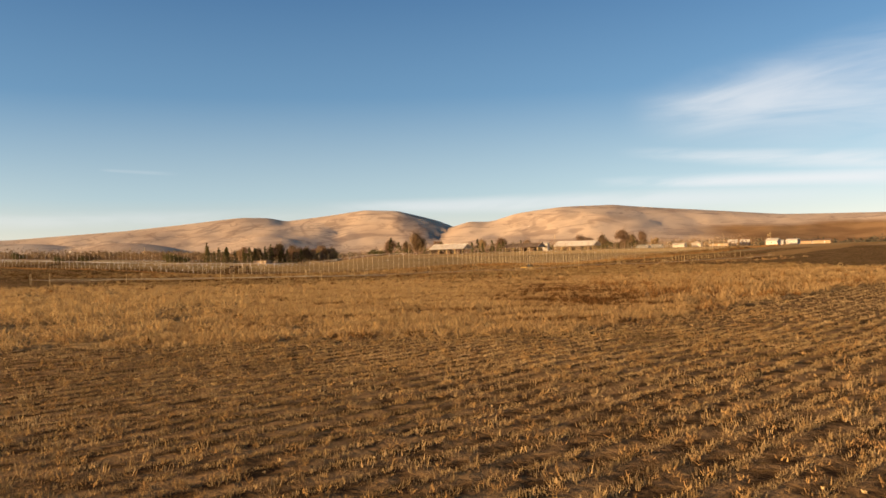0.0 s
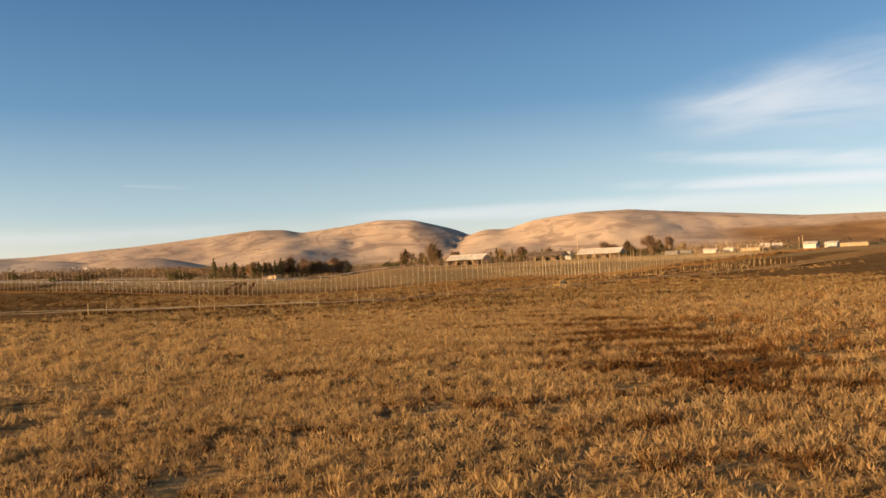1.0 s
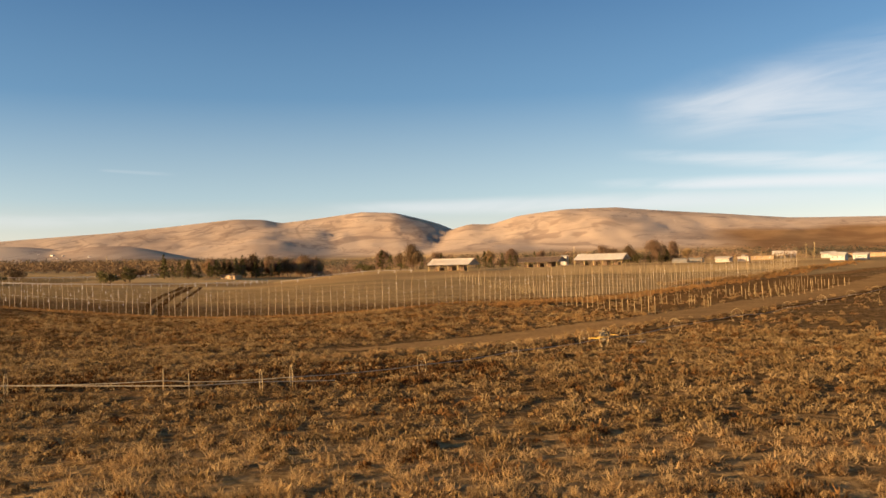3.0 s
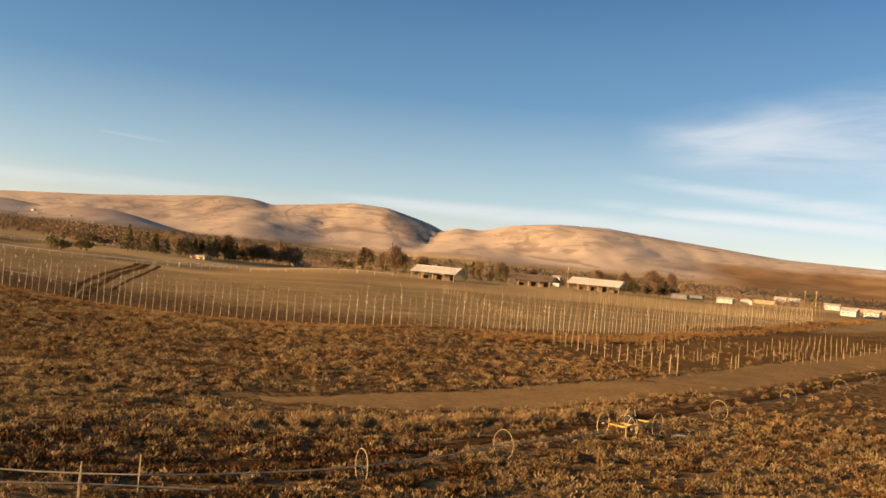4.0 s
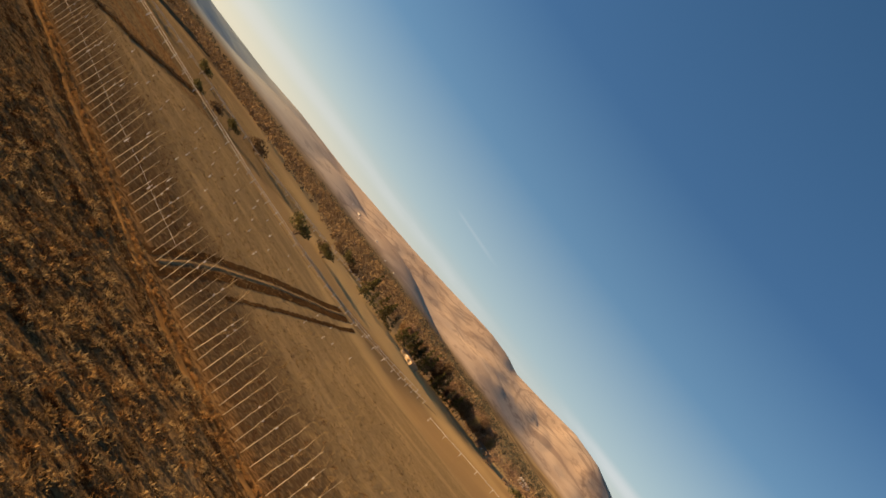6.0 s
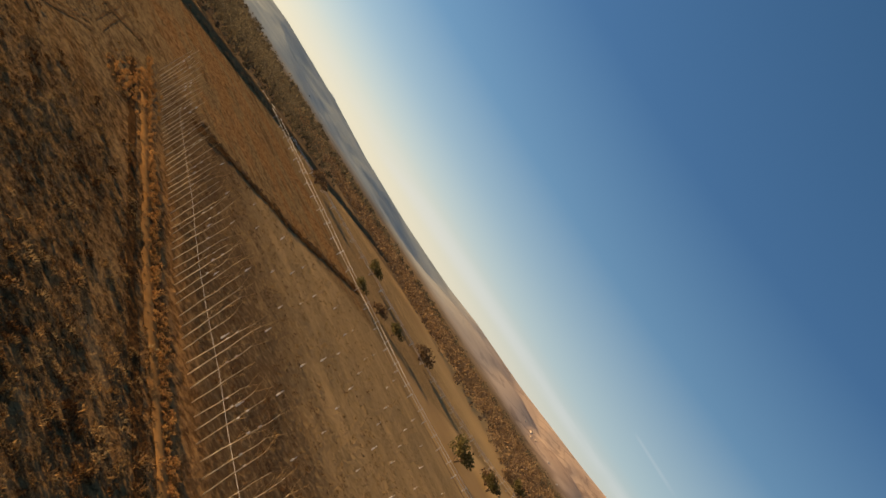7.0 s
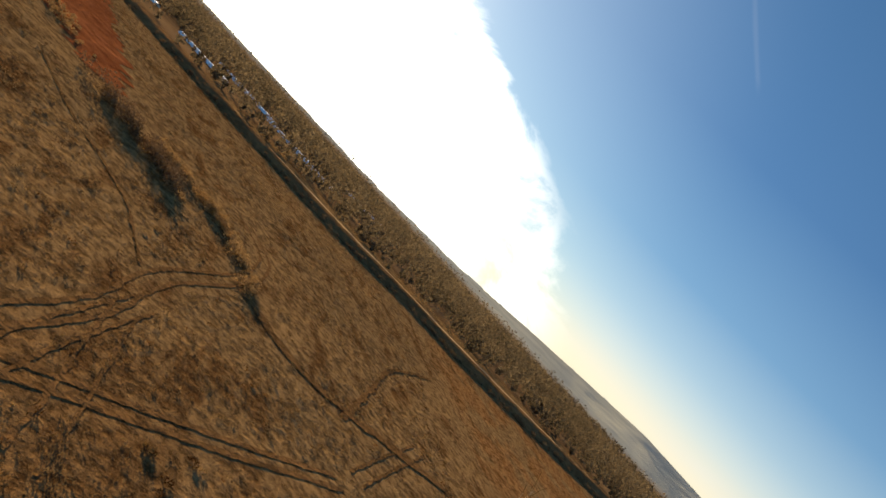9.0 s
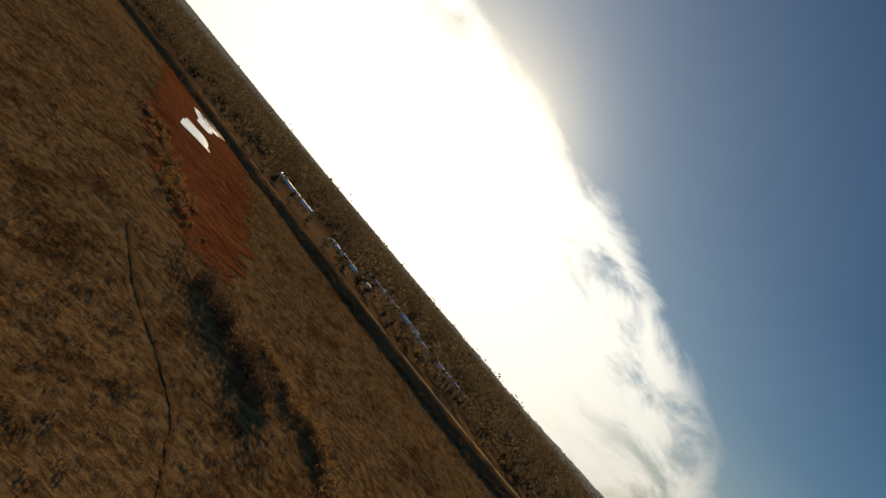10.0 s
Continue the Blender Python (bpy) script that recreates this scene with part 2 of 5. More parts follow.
    # far fields, strips of straw and ploughed brown
    strip = noise_tex(t, pos, 0.012, 2.0, 0.4, stretch=(0.776, 0.878, 0.900))
    far = mixed(t, ramp01(t, strip, 0.40, 0.60), (0.520, 0.345, 0.140), (0.315, 0.200, 0.085))
    back = math_node(t, "SUBTRACT", math_node(t, "ADD", y, rag), 332.0)
    col = mixed(t, math_node(t, "MULTIPLY", ramp01(t, back, -4.0, 6.0), 0.85), col, far)
    # steppe hills: pale straw, with brown streaks painted in for gullies and their shade
    hill = mixed(t, ramp01(t, noise_tex(t, pos, 0.006, 6.0, 0.62), 0.36, 0.60), (0.465, 0.340, 0.228), (0.570, 0.428, 0.288))
    for grow, turn in ((0.0032, (1.0, 0.5, 2.0)), (0.0065, (0.8, 0.6, 3.0)), (0.011, (0.9, 0.5, 3.0))):
        crease = noise_tex(t, pos, grow, 3.0, 0.5, stretch=turn, distort=0.9)
        crease = ramp01(t, math_node(t, "ABSOLUTE", math_node(t, "SUBTRACT", crease, 0.5)), 0.026, 0.006)
        some = ramp01(t, noise_tex(t, pos, grow * 0.8, 2.0, 0.5), 0.46, 0.60)
        hill = mixed(t, math_node(t, "MULTIPLY", math_node(t, "MULTIPLY", crease, some), 0.42), hill, (0.19, 0.130, 0.098))
    # short slanting streaks of darker brown
    scrub = noise_tex(t, pos, 0.0075, 4.0, 0.55, stretch=(0.7, 0.5, 3.4), distort=0.6)
    hill = mixed(t, math_node(t, "MULTIPLY", ramp01(t, scrub, 0.605, 0.655), 0.5), hill, (0.20, 0.135, 0.105))
    # western hills: distance haze painted in as a pale grey-green
    hazed_hill = mixed(t, ramp01(t, noise_tex(t, pos, 0.01, 5.0, 0.6), 0.35, 0.65), (0.31, 0.355, 0.325), (0.38, 0.425, 0.38))
    hill = mixed(t, ramp01(t, math_node(t, "ADD", x, math_node(t, "MULTIPLY", y, 0.62)), 350.0, -350.0), hill, hazed_hill)
    floor = mixed(t, ramp01(t, noise_tex(t, pos, 0.03, 5.0, 0.6), 0.35, 0.65), (0.11, 0.072, 0.036), (0.22, 0.15, 0.075))
    col = mixed(t, math_node(t, "MULTIPLY", ramp01(t, math_node(t, "ADD", x, math_node(t, "MULTIPLY", rag, 3.0)), -245.0, -275.0), 0.85), col, floor)
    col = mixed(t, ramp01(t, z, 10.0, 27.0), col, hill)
    brown = mixed(t, ramp01(t, noise_tex(t, pos, 0.01, 4.0, 0.5), 0.35, 0.65), (0.240, 0.133, 0.059), (0.340, 0.201, 0.088))
    col = mixed(t, math_node(t, "MULTIPLY", ramp01(t, math_node(t, "SUBTRACT", x, math_node(t, "MULTIPLY", y, 0.22)), 120.0, 270.0),
                             math_node(t, "MULTIPLY", ramp01(t, math_node(t, "ADD", z, math_node(t, "MULTIPLY", noise_tex(t, pos, 0.004, 4.0, 0.5), 30.0)), 84.0, 70.0), ramp01(t, y, 560.0, 800.0))), col, brown)
    pale = mixed(t, ramp01(t, clump, 0.35, 0.65), (0.135, 0.088, 0.037), (0.31, 0.210, 0.090))
    west = math_node(t, "MULTIPLY", ramp01(t, math_node(t, "ADD", x, math_node(t, "MULTIPLY", rag, 2.0)), -98.0, -122.0), ramp01(t, math_node(t, "SUBTRACT", row, y), -200.0, -150.0))
    west = math_node(t, "MULTIPLY", math_node(t, "MULTIPLY", west, ramp01(t, x, -262.0, -250.0)), math_node(t, "SUBTRACT", 1.0, inside))
    col = mixed(t, math_node(t, "MULTIPLY", west, math_node(t, "MULTIPLY", ramp01(t, swath, 0.36, 0.50), 0.75)), col, pale)
    redweed = math_node(t, "MULTIPLY", ramp01(t, math_node(t, "ADD", x, rag), -139.0, -144.0), ramp01(t, math_node(t, "ADD", y, rag), 252.0, 262.0))
    redweed = math_node(t, "MULTIPLY", redweed, math_node(t, "MULTIPLY", ramp01(t, y, 335.0, 326.0), ramp01(t, x, -216.0, -208.0)))
    col = mixed(t, math_node(t, "MULTIPLY", redweed, math_node(t, "MULTIPLY", ramp01(t, patch, 0.42, 0.54), 0.75)), col, rust)
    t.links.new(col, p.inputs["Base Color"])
    p.inputs["Roughness"].default_value = 0.95
    p.inputs["Specular IOR Level"].default_value = 0.0
    b = t.nodes.new("ShaderNodeBump")
    b.inputs["Strength"].default_value, b.inputs["Distance"].default_value = 0.9, 0.25
    t.links.new(math_node(t, "ADD", clump, math_node(t, "MULTIPLY", fine, 0.35)), b.inputs["Height"])
    # ledges and gullies of the hills
    ledge = math_node(t, "ADD", noise_tex(t, pos, 0.0045, 4.0, 0.5, stretch=(1.0, 0.6, 2.0), distort=0.4), math_node(t, "MULTIPLY", noise_tex(t, pos, 0.03, 4.0, 0.5), 0.10))
    b2 = t.nodes.new("ShaderNodeBump")
    b2.inputs["Strength"].default_value, b2.inputs["Distance"].default_value = 0.28, 12.0
    t.links.new(math_node(t, "MULTIPLY", ledge, ramp01(t, z, 18.0, 60.0)), b2.inputs["Height"])
    t.links.new(b.outputs[0], b2.inputs["Normal"])
    t.links.new(b2.outputs[0], p.inputs["Normal"])
    return m


LAND = land()
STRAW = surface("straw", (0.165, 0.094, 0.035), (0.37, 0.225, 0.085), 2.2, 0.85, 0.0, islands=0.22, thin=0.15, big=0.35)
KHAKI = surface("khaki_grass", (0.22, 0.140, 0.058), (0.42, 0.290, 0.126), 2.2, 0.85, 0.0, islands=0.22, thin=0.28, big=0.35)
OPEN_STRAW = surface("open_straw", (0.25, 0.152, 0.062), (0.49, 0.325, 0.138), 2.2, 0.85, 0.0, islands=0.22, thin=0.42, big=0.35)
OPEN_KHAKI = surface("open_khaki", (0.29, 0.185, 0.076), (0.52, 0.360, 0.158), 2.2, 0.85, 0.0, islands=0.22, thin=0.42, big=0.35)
# slope grass: darker copies of straw and khaki, backlit dimness partly in their colour
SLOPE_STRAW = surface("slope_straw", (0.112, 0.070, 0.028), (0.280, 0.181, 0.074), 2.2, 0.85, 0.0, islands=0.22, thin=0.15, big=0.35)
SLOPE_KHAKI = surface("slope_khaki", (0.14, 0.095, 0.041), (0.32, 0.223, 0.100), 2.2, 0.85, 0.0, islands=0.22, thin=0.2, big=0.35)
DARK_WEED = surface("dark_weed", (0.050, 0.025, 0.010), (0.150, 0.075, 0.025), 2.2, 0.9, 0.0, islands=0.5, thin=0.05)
STUBBLE = surface("stubble", (0.15, 0.098, 0.040), (0.45, 0.310, 0.140), 0.5, 0.85, 0.0, islands=0.9, thin=0.3)
RUST = surface("rusty_weed", (0.100, 0.048, 0.016), (0.265, 0.136, 0.044), 2.2, 0.9, 0.0, islands=0.22, thin=0.12)
GOLD_WEED = surface("golden_weed", (0.27, 0.140, 0.044), (0.46, 0.255, 0.085), 0.9, 0.9, 0.0, islands=0.4, thin=0.35)
DIRT = surface("dirt", (0.22, 0.125, 0.046), (0.36, 0.215, 0.082), 1.8, 0.95, 0.3)
RED_EARTH = surface("red_earth", (0.15, 0.050, 0.018), (0.30, 0.115, 0.042), 0.5, 0.95, 0.6)
DARK_SOIL = surface("dark_soil", (0.045, 0.024, 0.009), (0.125, 0.064, 0.022), 1.6, 0.95, 0.7)
BANK_SOIL = surface("bank_soil", (0.125, 0.072, 0.031), (0.25, 0.146, 0.060), 0.8, 0.95, 0.7)
RUT_SOIL = surface("rut_soil", (0.085, 0.050, 0.020), (0.22, 0.130, 0.052), 1.6, 0.95, 0.9)
PLOUGHED = surface("ploughed_soil", (0.10, 0.054, 0.020), (0.20, 0.112, 0.042), 1.6, 0.95, 0.7)
LANE_DUST = surface("lane_dust", (0.20, 0.130, 0.058), (0.32, 0.215, 0.098), 1.2, 0.95, 0.4)
PALE_DUST = surface("pale_dust", (0.396, 0.275, 0.123), (0.616, 0.462, 0.229), 1.2, 0.95, 0.3)
BARK_WHITE = surface("whitewashed_bark", (0.48, 0.37, 0.21), (0.74, 0.60, 0.39), 9.0, 0.8, 0.3, objects=0.3)
TWIG = surface("twig", (0.242, 0.154, 0.066), (0.462, 0.319, 0.141), 6.0, 0.85, 0.2, objects=0.4)
BARK = surface("bark", (0.10, 0.065, 0.04), (0.22, 0.15, 0.095), 6.0, 0.9, 0.5, grain=(4, 4, 0.6))
NEEDLES = surface("needles", (0.065, 0.062, 0.023), (0.185, 0.150, 0.058), 1.2, 0.8, 0.0, islands=0.7, objects=0.6, thin=0.35)
BROWN_TWIG = surface("brown_twigs", (0.19, 0.118, 0.066), (0.35, 0.228, 0.135), 1.0, 0.9, 0.0, islands=0.5, objects=0.4, thin=0.3)
BRUSH = surface("brush", (0.105, 0.070, 0.036), (0.235, 0.155, 0.080), 1.0, 0.9, 0.0, islands=0.6, objects=0.5, thin=0.15)
WOODS = surface("bare_woods", (0.055, 0.050, 0.032), (0.185, 0.152, 0.092), 0.12, 0.95, 0.0, islands=0.5, thin=0.4)
WHITE_WOOD = surface("white_paint", (0.62, 0.56, 0.46), (0.80, 0.75, 0.66), 5.0, 0.75, 0.1, objects=0.2)
STAKE = surface("stake_wood", (0.396, 0.275, 0.114), (0.660, 0.495, 0.229), 7.0, 0.8, 0.3, objects=0.3, grain=(5, 5, 0.5))
ALUMINIUM = surface("weathered_aluminium", (0.27, 0.23, 0.155), (0.42, 0.36, 0.26), 4.0, 0.8, 0.05, metal=0.05)
YELLOW = surface("yellow_paint", (0.48, 0.27, 0.03), (0.72, 0.44, 0.06), 8.0, 0.5, 0.1)
ROOF_TIN = surface("tin_roof", (0.66, 0.60, 0.49), (0.82, 0.77, 0.66), 0.8, 0.85, 0.05, objects=0.3)
ROOF_OLD = surface("old_tin_roof", (0.20, 0.14, 0.095), (0.36, 0.27, 0.19), 0.8, 0.85, 0.1)
PLASTER = surface("plaster", (0.48, 0.41, 0.32), (0.66, 0.58, 0.47), 0.7, 0.9, 0.1, objects=0.25)
TAN_WALL = surface("tan_wall", (0.30, 0.20, 0.11), (0.46, 0.33, 0.19), 0.7, 0.9, 0.1)
GLASS = surface("window_glass", (0.03, 0.035, 0.04), (0.05, 0.055, 0.065), 2.0, 0.12, 0.0)
WATER = surface("water", (0.02, 0.025, 0.03), (0.03, 0.035, 0.04), 1.0, 0.05, 0.02)
GREY_COVER = surface("dull_plastic", (0.20, 0.19, 0.16), (0.32, 0.30, 0.25), 0.8, 0.75, 0.0, thin=0.3)
COVER = surface("greenhouse_plastic", (0.78, 0.76, 0.72), (0.90, 0.88, 0.85), 0.8, 0.28, 0.0, metal=0.8)
RUBBER = surface("dark_metal", (0.03, 0.03, 0.03), (0.07, 0.065, 0.06), 5.0, 0.7, 0.1)

# ---- ground ----


def sstep(a, b, v):
    t = np.clip((np.asarray(v, float) - a) / (b - a), 0, 1)
    return t * t * (3 - 2 * t)


def base_z(x, y):
    """The farm land: level, rising gently to the left and behind the orchard."""
    left = 0.6047 * np.logaddexp(0, (-np.maximum(x, -230.0) - 51) / 13.6)
    return left + 4.6 * sstep(225, 400, y) * sstep(-75, -20, x)


NEAR_AZ = [-180, -4.5, -3.0, -2.4, -1.8, -1.2, -0.65, 0.3, 3.2, 5.5, 8, 10.9, 12, 13.8, 18, 21.6, 28, 33, 36, 41, 46, 50, 56, 61, 66, 72, 80, 100, 115, 150, 180]
NEAR_UP = [0.0, 0.0, 0.05, 0.25, 0.75, 1.4, 2.0, 2.35, 3.05, 3.18, 2.9, 2.60, 2.85, 2.87, 2.4, 2.05, 1.6, 1.5, 1.25, 1.2, 1.3, 1.65, 1.8, 1.5, 1.1, 0.6, 0.3, 0.35, 0.6, 0.3, 0.0]
FAR_AZ = [-180, -100, -60, -40, -28, -22.7, -15.8, -11.8, -8.4, -5.3, -3.4, -1.9, -0.6, 0.6, 2.2, 4.5, 180]
FAR_UP = [0.6, 0.9, 1.4, 1.6, 1.8, 2.0, 2.68, 3.1, 3.0, 2.69, 2.2, 2.25, 1.85, 1.25, 0.6, 0.0, 0.0]
# foothills: degrees left, distance, width and height in metres
FOOTHILLS = [(27.5, 1750, 190, 42), (20.8, 1650, 130, 32), (33.0, 1800, 200, 30), (-14.0, 2300, 200, 20)]


def waves(x, y, scale, seed):
    """Smooth pseudo-noise from a few sines, -1 to 1."""
    r = np.random.RandomState(seed)
    v = 0
    for k in range(5):
        a, b = r.uniform(0, 6.28, 2)
        f = 2 * math.pi / scale * r.uniform(0.6, 1.9)
        v = v + np.sin(f * (x * math.cos(a) + y * math.sin(a)) + b + 0.8 * np.sin(f * 0.6 * (x * math.sin(a) - y * math.cos(a)) + a))
    return v / 5


def ground_z(x, y):
    x, y = np.asarray(x, float), np.asarray(y, float)
    z = base_z(x, y)
    cx, cy = x - 0.0, y - 60.0
    r, az = np.hypot(cx, cy), np.degrees(np.arctan2(-cx, cy))
    gully = 1 - np.abs(waves(az * 60, r, 330.0, 3)) ** 0.7
    gully = 0.65 * gully + 0.6 * (1 - np.abs(waves(az * 55, r * 0.8, 170.0, 8)) ** 0.6)
    h = 0.0
    ease = 650.0 * sstep(34.0, 46.0, az)
    for azs, ups, ridge, foot in ((NEAR_AZ, NEAR_UP, 2750.0, 1700.0), (FAR_AZ, FAR_UP, 2620.0, 1500.0)):
        tilt = lambda q: np.tan(np.radians(np.interp(q, azs, ups)))
        top = np.maximum(tilt(az) * ridge + 11.0 * (tilt(az) > 0.002), 0)
        broad = sum(tilt(az + k) for k in (-3, -2, -1, 0, 1, 2, 3)) / 7 * ridge
        shape = sstep(foot - ease, ridge, r + 130 * waves(az * 40, r * 0.6, 700.0, 5))
        top = broad + (top - broad) * sstep(0.3, 1.0, shape)
        one = np.maximum(top - z, 0) * shape * (1 - 0.13 * gully * np.sin(np.pi * np.clip(shape, 0, 1)))
        h = np.maximum(h, one * (1 - 0.6 * sstep(ridge + 60, ridge + 1300, r)))
    for left, dist, wide, tall in FOOTHILLS:
        u = np.radians((az - left + 180) % 360 - 180) * dist
        h = np.maximum(h, h * 0.55 + tall * np.exp(-(u / wide) ** 2 - ((r - dist) / (wide * 1.3)) ** 2))
    z = z + h * (r > 1000)
    z = z - 1.25 * np.exp(-((x + 46) / 32) ** 2 - ((y - 226) / 26) ** 2) + 0.7 * np.exp(-((x - 6) / 20) ** 2 - ((y - 224) / 22) ** 2)
    lumps = 0.08 * waves(x, y, 11.0, 1) + 0.22 * waves(x, y, 47.0, 2)
    return z + lumps * sstep(2.0, 30.0, r) * (1 - sstep(300, 800, r))


def mesh_object(name, verts, faces, mat, parent=None, smooth=False):
    me = bpy.data.meshes.new(name)
    verts, faces = np.asarray(verts, np.float32), np.asarray(faces, np.int32)
    me.vertices.add(len(verts))
    me.vertices.foreach_set("co", verts.ravel())
    k = faces.shape[1]
    me.loops.add(faces.size)
    me.loops.foreach_set("vertex_index", faces.ravel())
    me.polygons.add(len(faces))
    me.polygons.foreach_set("loop_start", np.arange(0, faces.size, k, dtype=np.int32))
    me.update(calc_edges=True)
    me.materials.append(mat)
    if smooth:
        me.polygons.foreach_set("use_smooth", [True] * len(me.polygons))
    ob = new(name, me)
    if parent:
        ob.parent = parent
    return ob


RINGS = np.concatenate([np.arange(0.0, 240.0, 1.4), np.geomspace(240.0, 4900.0, 210)])
SPOKES = np.linspace(0, 2 * math.pi, 720, endpoint=False)
gx = -30 + RINGS[:, None] * np.cos(SPOKES)
gy = 150 + RINGS[:, None] * np.sin(SPOKES)
gv = np.stack([gx, gy, ground_z(gx, gy)], -1).reshape(-1, 3)
ii, jj = np.meshgrid(np.arange(len(RINGS) - 1), np.arange(720), indexing="ij")
j2 = (jj + 1) % 720
gf = np.stack([ii * 720 + jj, (ii + 1) * 720 + jj, (ii + 1) * 720 + j2, ii * 720 + j2], -1).reshape(-1, 4)
ground = mesh_object("ground", gv, gf, LAND, smooth=True)
tagged(ground, "dry grass steppe with stubble, fields and distant bare hills", "ground", kind="structure")


def gz(x, y):
    return float(ground_z(x, y))


def hazy_ridge():
    """Plain far backdrop: a blue-grey ridge, winter haze painted in as glow, paler towards the valley floor."""
    m, t, p = material("haze")
    pos = t.nodes.new("ShaderNodeNewGeometry").outputs["Position"]
    sep_ = t.nodes.new("ShaderNodeSeparateXYZ")
    t.links.new(pos, sep_.inputs[0])
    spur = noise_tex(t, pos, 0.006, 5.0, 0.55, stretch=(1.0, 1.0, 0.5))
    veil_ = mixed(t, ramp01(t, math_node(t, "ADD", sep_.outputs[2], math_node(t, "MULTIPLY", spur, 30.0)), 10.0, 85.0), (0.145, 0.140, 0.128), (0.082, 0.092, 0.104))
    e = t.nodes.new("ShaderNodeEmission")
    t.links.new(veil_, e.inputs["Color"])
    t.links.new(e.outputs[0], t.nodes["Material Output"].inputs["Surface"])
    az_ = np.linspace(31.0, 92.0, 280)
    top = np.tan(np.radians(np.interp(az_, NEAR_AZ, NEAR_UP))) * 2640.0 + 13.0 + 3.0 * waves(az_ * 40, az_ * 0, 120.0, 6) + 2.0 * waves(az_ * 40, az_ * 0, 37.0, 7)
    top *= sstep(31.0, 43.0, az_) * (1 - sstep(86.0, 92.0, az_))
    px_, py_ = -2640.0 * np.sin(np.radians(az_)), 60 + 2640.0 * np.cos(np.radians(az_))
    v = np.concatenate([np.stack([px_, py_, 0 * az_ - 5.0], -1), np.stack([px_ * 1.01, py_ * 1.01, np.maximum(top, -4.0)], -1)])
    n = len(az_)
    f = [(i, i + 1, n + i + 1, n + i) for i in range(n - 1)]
    return tagged(mesh_object("backdrop", v, f, m, smooth=True), "distant blue-grey ridge backdrop with its pale haze painted as a glow", "distant ridge", kind="structure")


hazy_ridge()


def ribbon(name, points, widths, mat, label, category, lift=0.04, crown=0.0, step=1.5, wobble=0.5, seed=1, sink=0.0, ease=5):
    """A strip of ground surface along a line, with ragged edges, laid on the land."""
    r = np.random.RandomState(seed)
    pts, ws = np.array(points, float), np.broadcast_to(np.array(widths, float), (len(points),))
    seg = np.hypot(*np.diff(pts, axis=0).T)
    along = np.concatenate([[0], np.cumsum(seg)])
    s = np.linspace(0, along[-1], max(3, int(along[-1] / step)))
    cx, cy, w = np.interp(s, along, pts[:, 0]), np.interp(s, along, pts[:, 1]), np.interp(s, along, ws)
    k = ease
    if len(s) > 2 * k + 2:
        ker = np.ones(k) / k
        cx[k:-k] = np.convolve(cx, ker, "same")[k:-k]
        cy[k:-k] = np.convolve(cy, ker, "same")[k:-k]
    tx, ty = np.gradient(cx), np.gradient(cy)
    n = np.hypot(tx, ty)
    nx, ny = -ty / n, tx / n
    rows = []
    for f in (-0.5, -0.3, 0.0, 0.3, 0.5):
        off = f * w + (np.sign(f) * r.uniform(-wobble, wobble, len(s)) if abs(f) == 0.5 else 0)
        px, py = cx + nx * off, cy + ny * off
        e = 0.0 if abs(f) == 0.5 else 1.0
        rows.append(np.stack([px, py, ground_z(px, py) + lift + crown * (1 - 4 * f * f) - sink * e * (1 - 2.4 * f * f)], -1))
    v = np.stack(rows, 1)
    m = len(s)
    f = [(i * 5 + c, (i + 1) * 5 + c, (i + 1) * 5 + c + 1, i * 5 + c + 1) for i in range(m - 1) for c in range(4)]
    ob = mesh_object(name, v.reshape(-1, 3), f, mat, smooth=True)
    return tagged(ob, label, category, kind="structure")


ribbon("dirt_road", [(-11.5, 153.2), (-7, 155.0), (-2, 157.3), (6, 163), (14, 169.8), (30, 184.5), (60, 219), (95, 260), (140, 312), (210, 392)],
       [1.6, 4.0, 6.2, 7.5, 8.5, 9, 10, 11, 12, 12], DIRT, "bare brown dirt farm road with wheel ruts", "road", 0.02, wobble=0.6)
for k, (line, w) in enumerate((([(-58.5, 228), (-65, 248), (-74.5, 287), (-87.5, 345)], 1.3), ([(-56.2, 229), (-62.2, 249), (-71.8, 288), (-85, 346)], 1.5), ([(-58, 246), (-66.3, 282), (-81.6, 346)], 0.8))):
    ribbon("ploughed_strip", line, np.interp(np.arange(len(line)), [0, len(line) - 1], [w * 0.8, w * 1.5]), DARK_SOIL, "dark ploughed strip across the orchard field", "ploughed strip", 0.03, wobble=0.16, step=0.9, seed=2 + k)
ribbon("earth_ridge", [(-58.4, 231.5), (-63.7, 248.5), (-73.2, 287.5), (-86.2, 345)], [0.5, 0.7, 0.8, 0.9], LANE_DUST, "pale ridge of turned earth between ploughed strips", "earth ridge", 0.02, crown=0.07, wobble=0.12, step=0.9, seed=24)
ribbon("orchard_soil", [(22, 203), (40, 222), (70, 255), (105, 296)], [16, 20, 22, 22], PLOUGHED, "bare brown soil between orchard posts", "soil", 0.03, wobble=1.5, seed=19)
ribbon("weed_line", [(-48, 129.6), (-24.2, 130.8), (-13.5, 132.0), (-8.8, 134.0), (-3.2, 137.2), (8.7, 150.0), (19.7, 161.3), (27.4, 168.6), (39.2, 182.2), (56.4, 203), (71, 219), (98, 252)],
       [2.6, 2.6, 2.4, 2.2, 1.8, 1.4, 1.5, 1.5, 1.6, 1.6, 1.6, 1.6], DARK_SOIL, "dark weed line beside the irrigation pipe", "weed line", 0.06, wobble=0.35, seed=31)
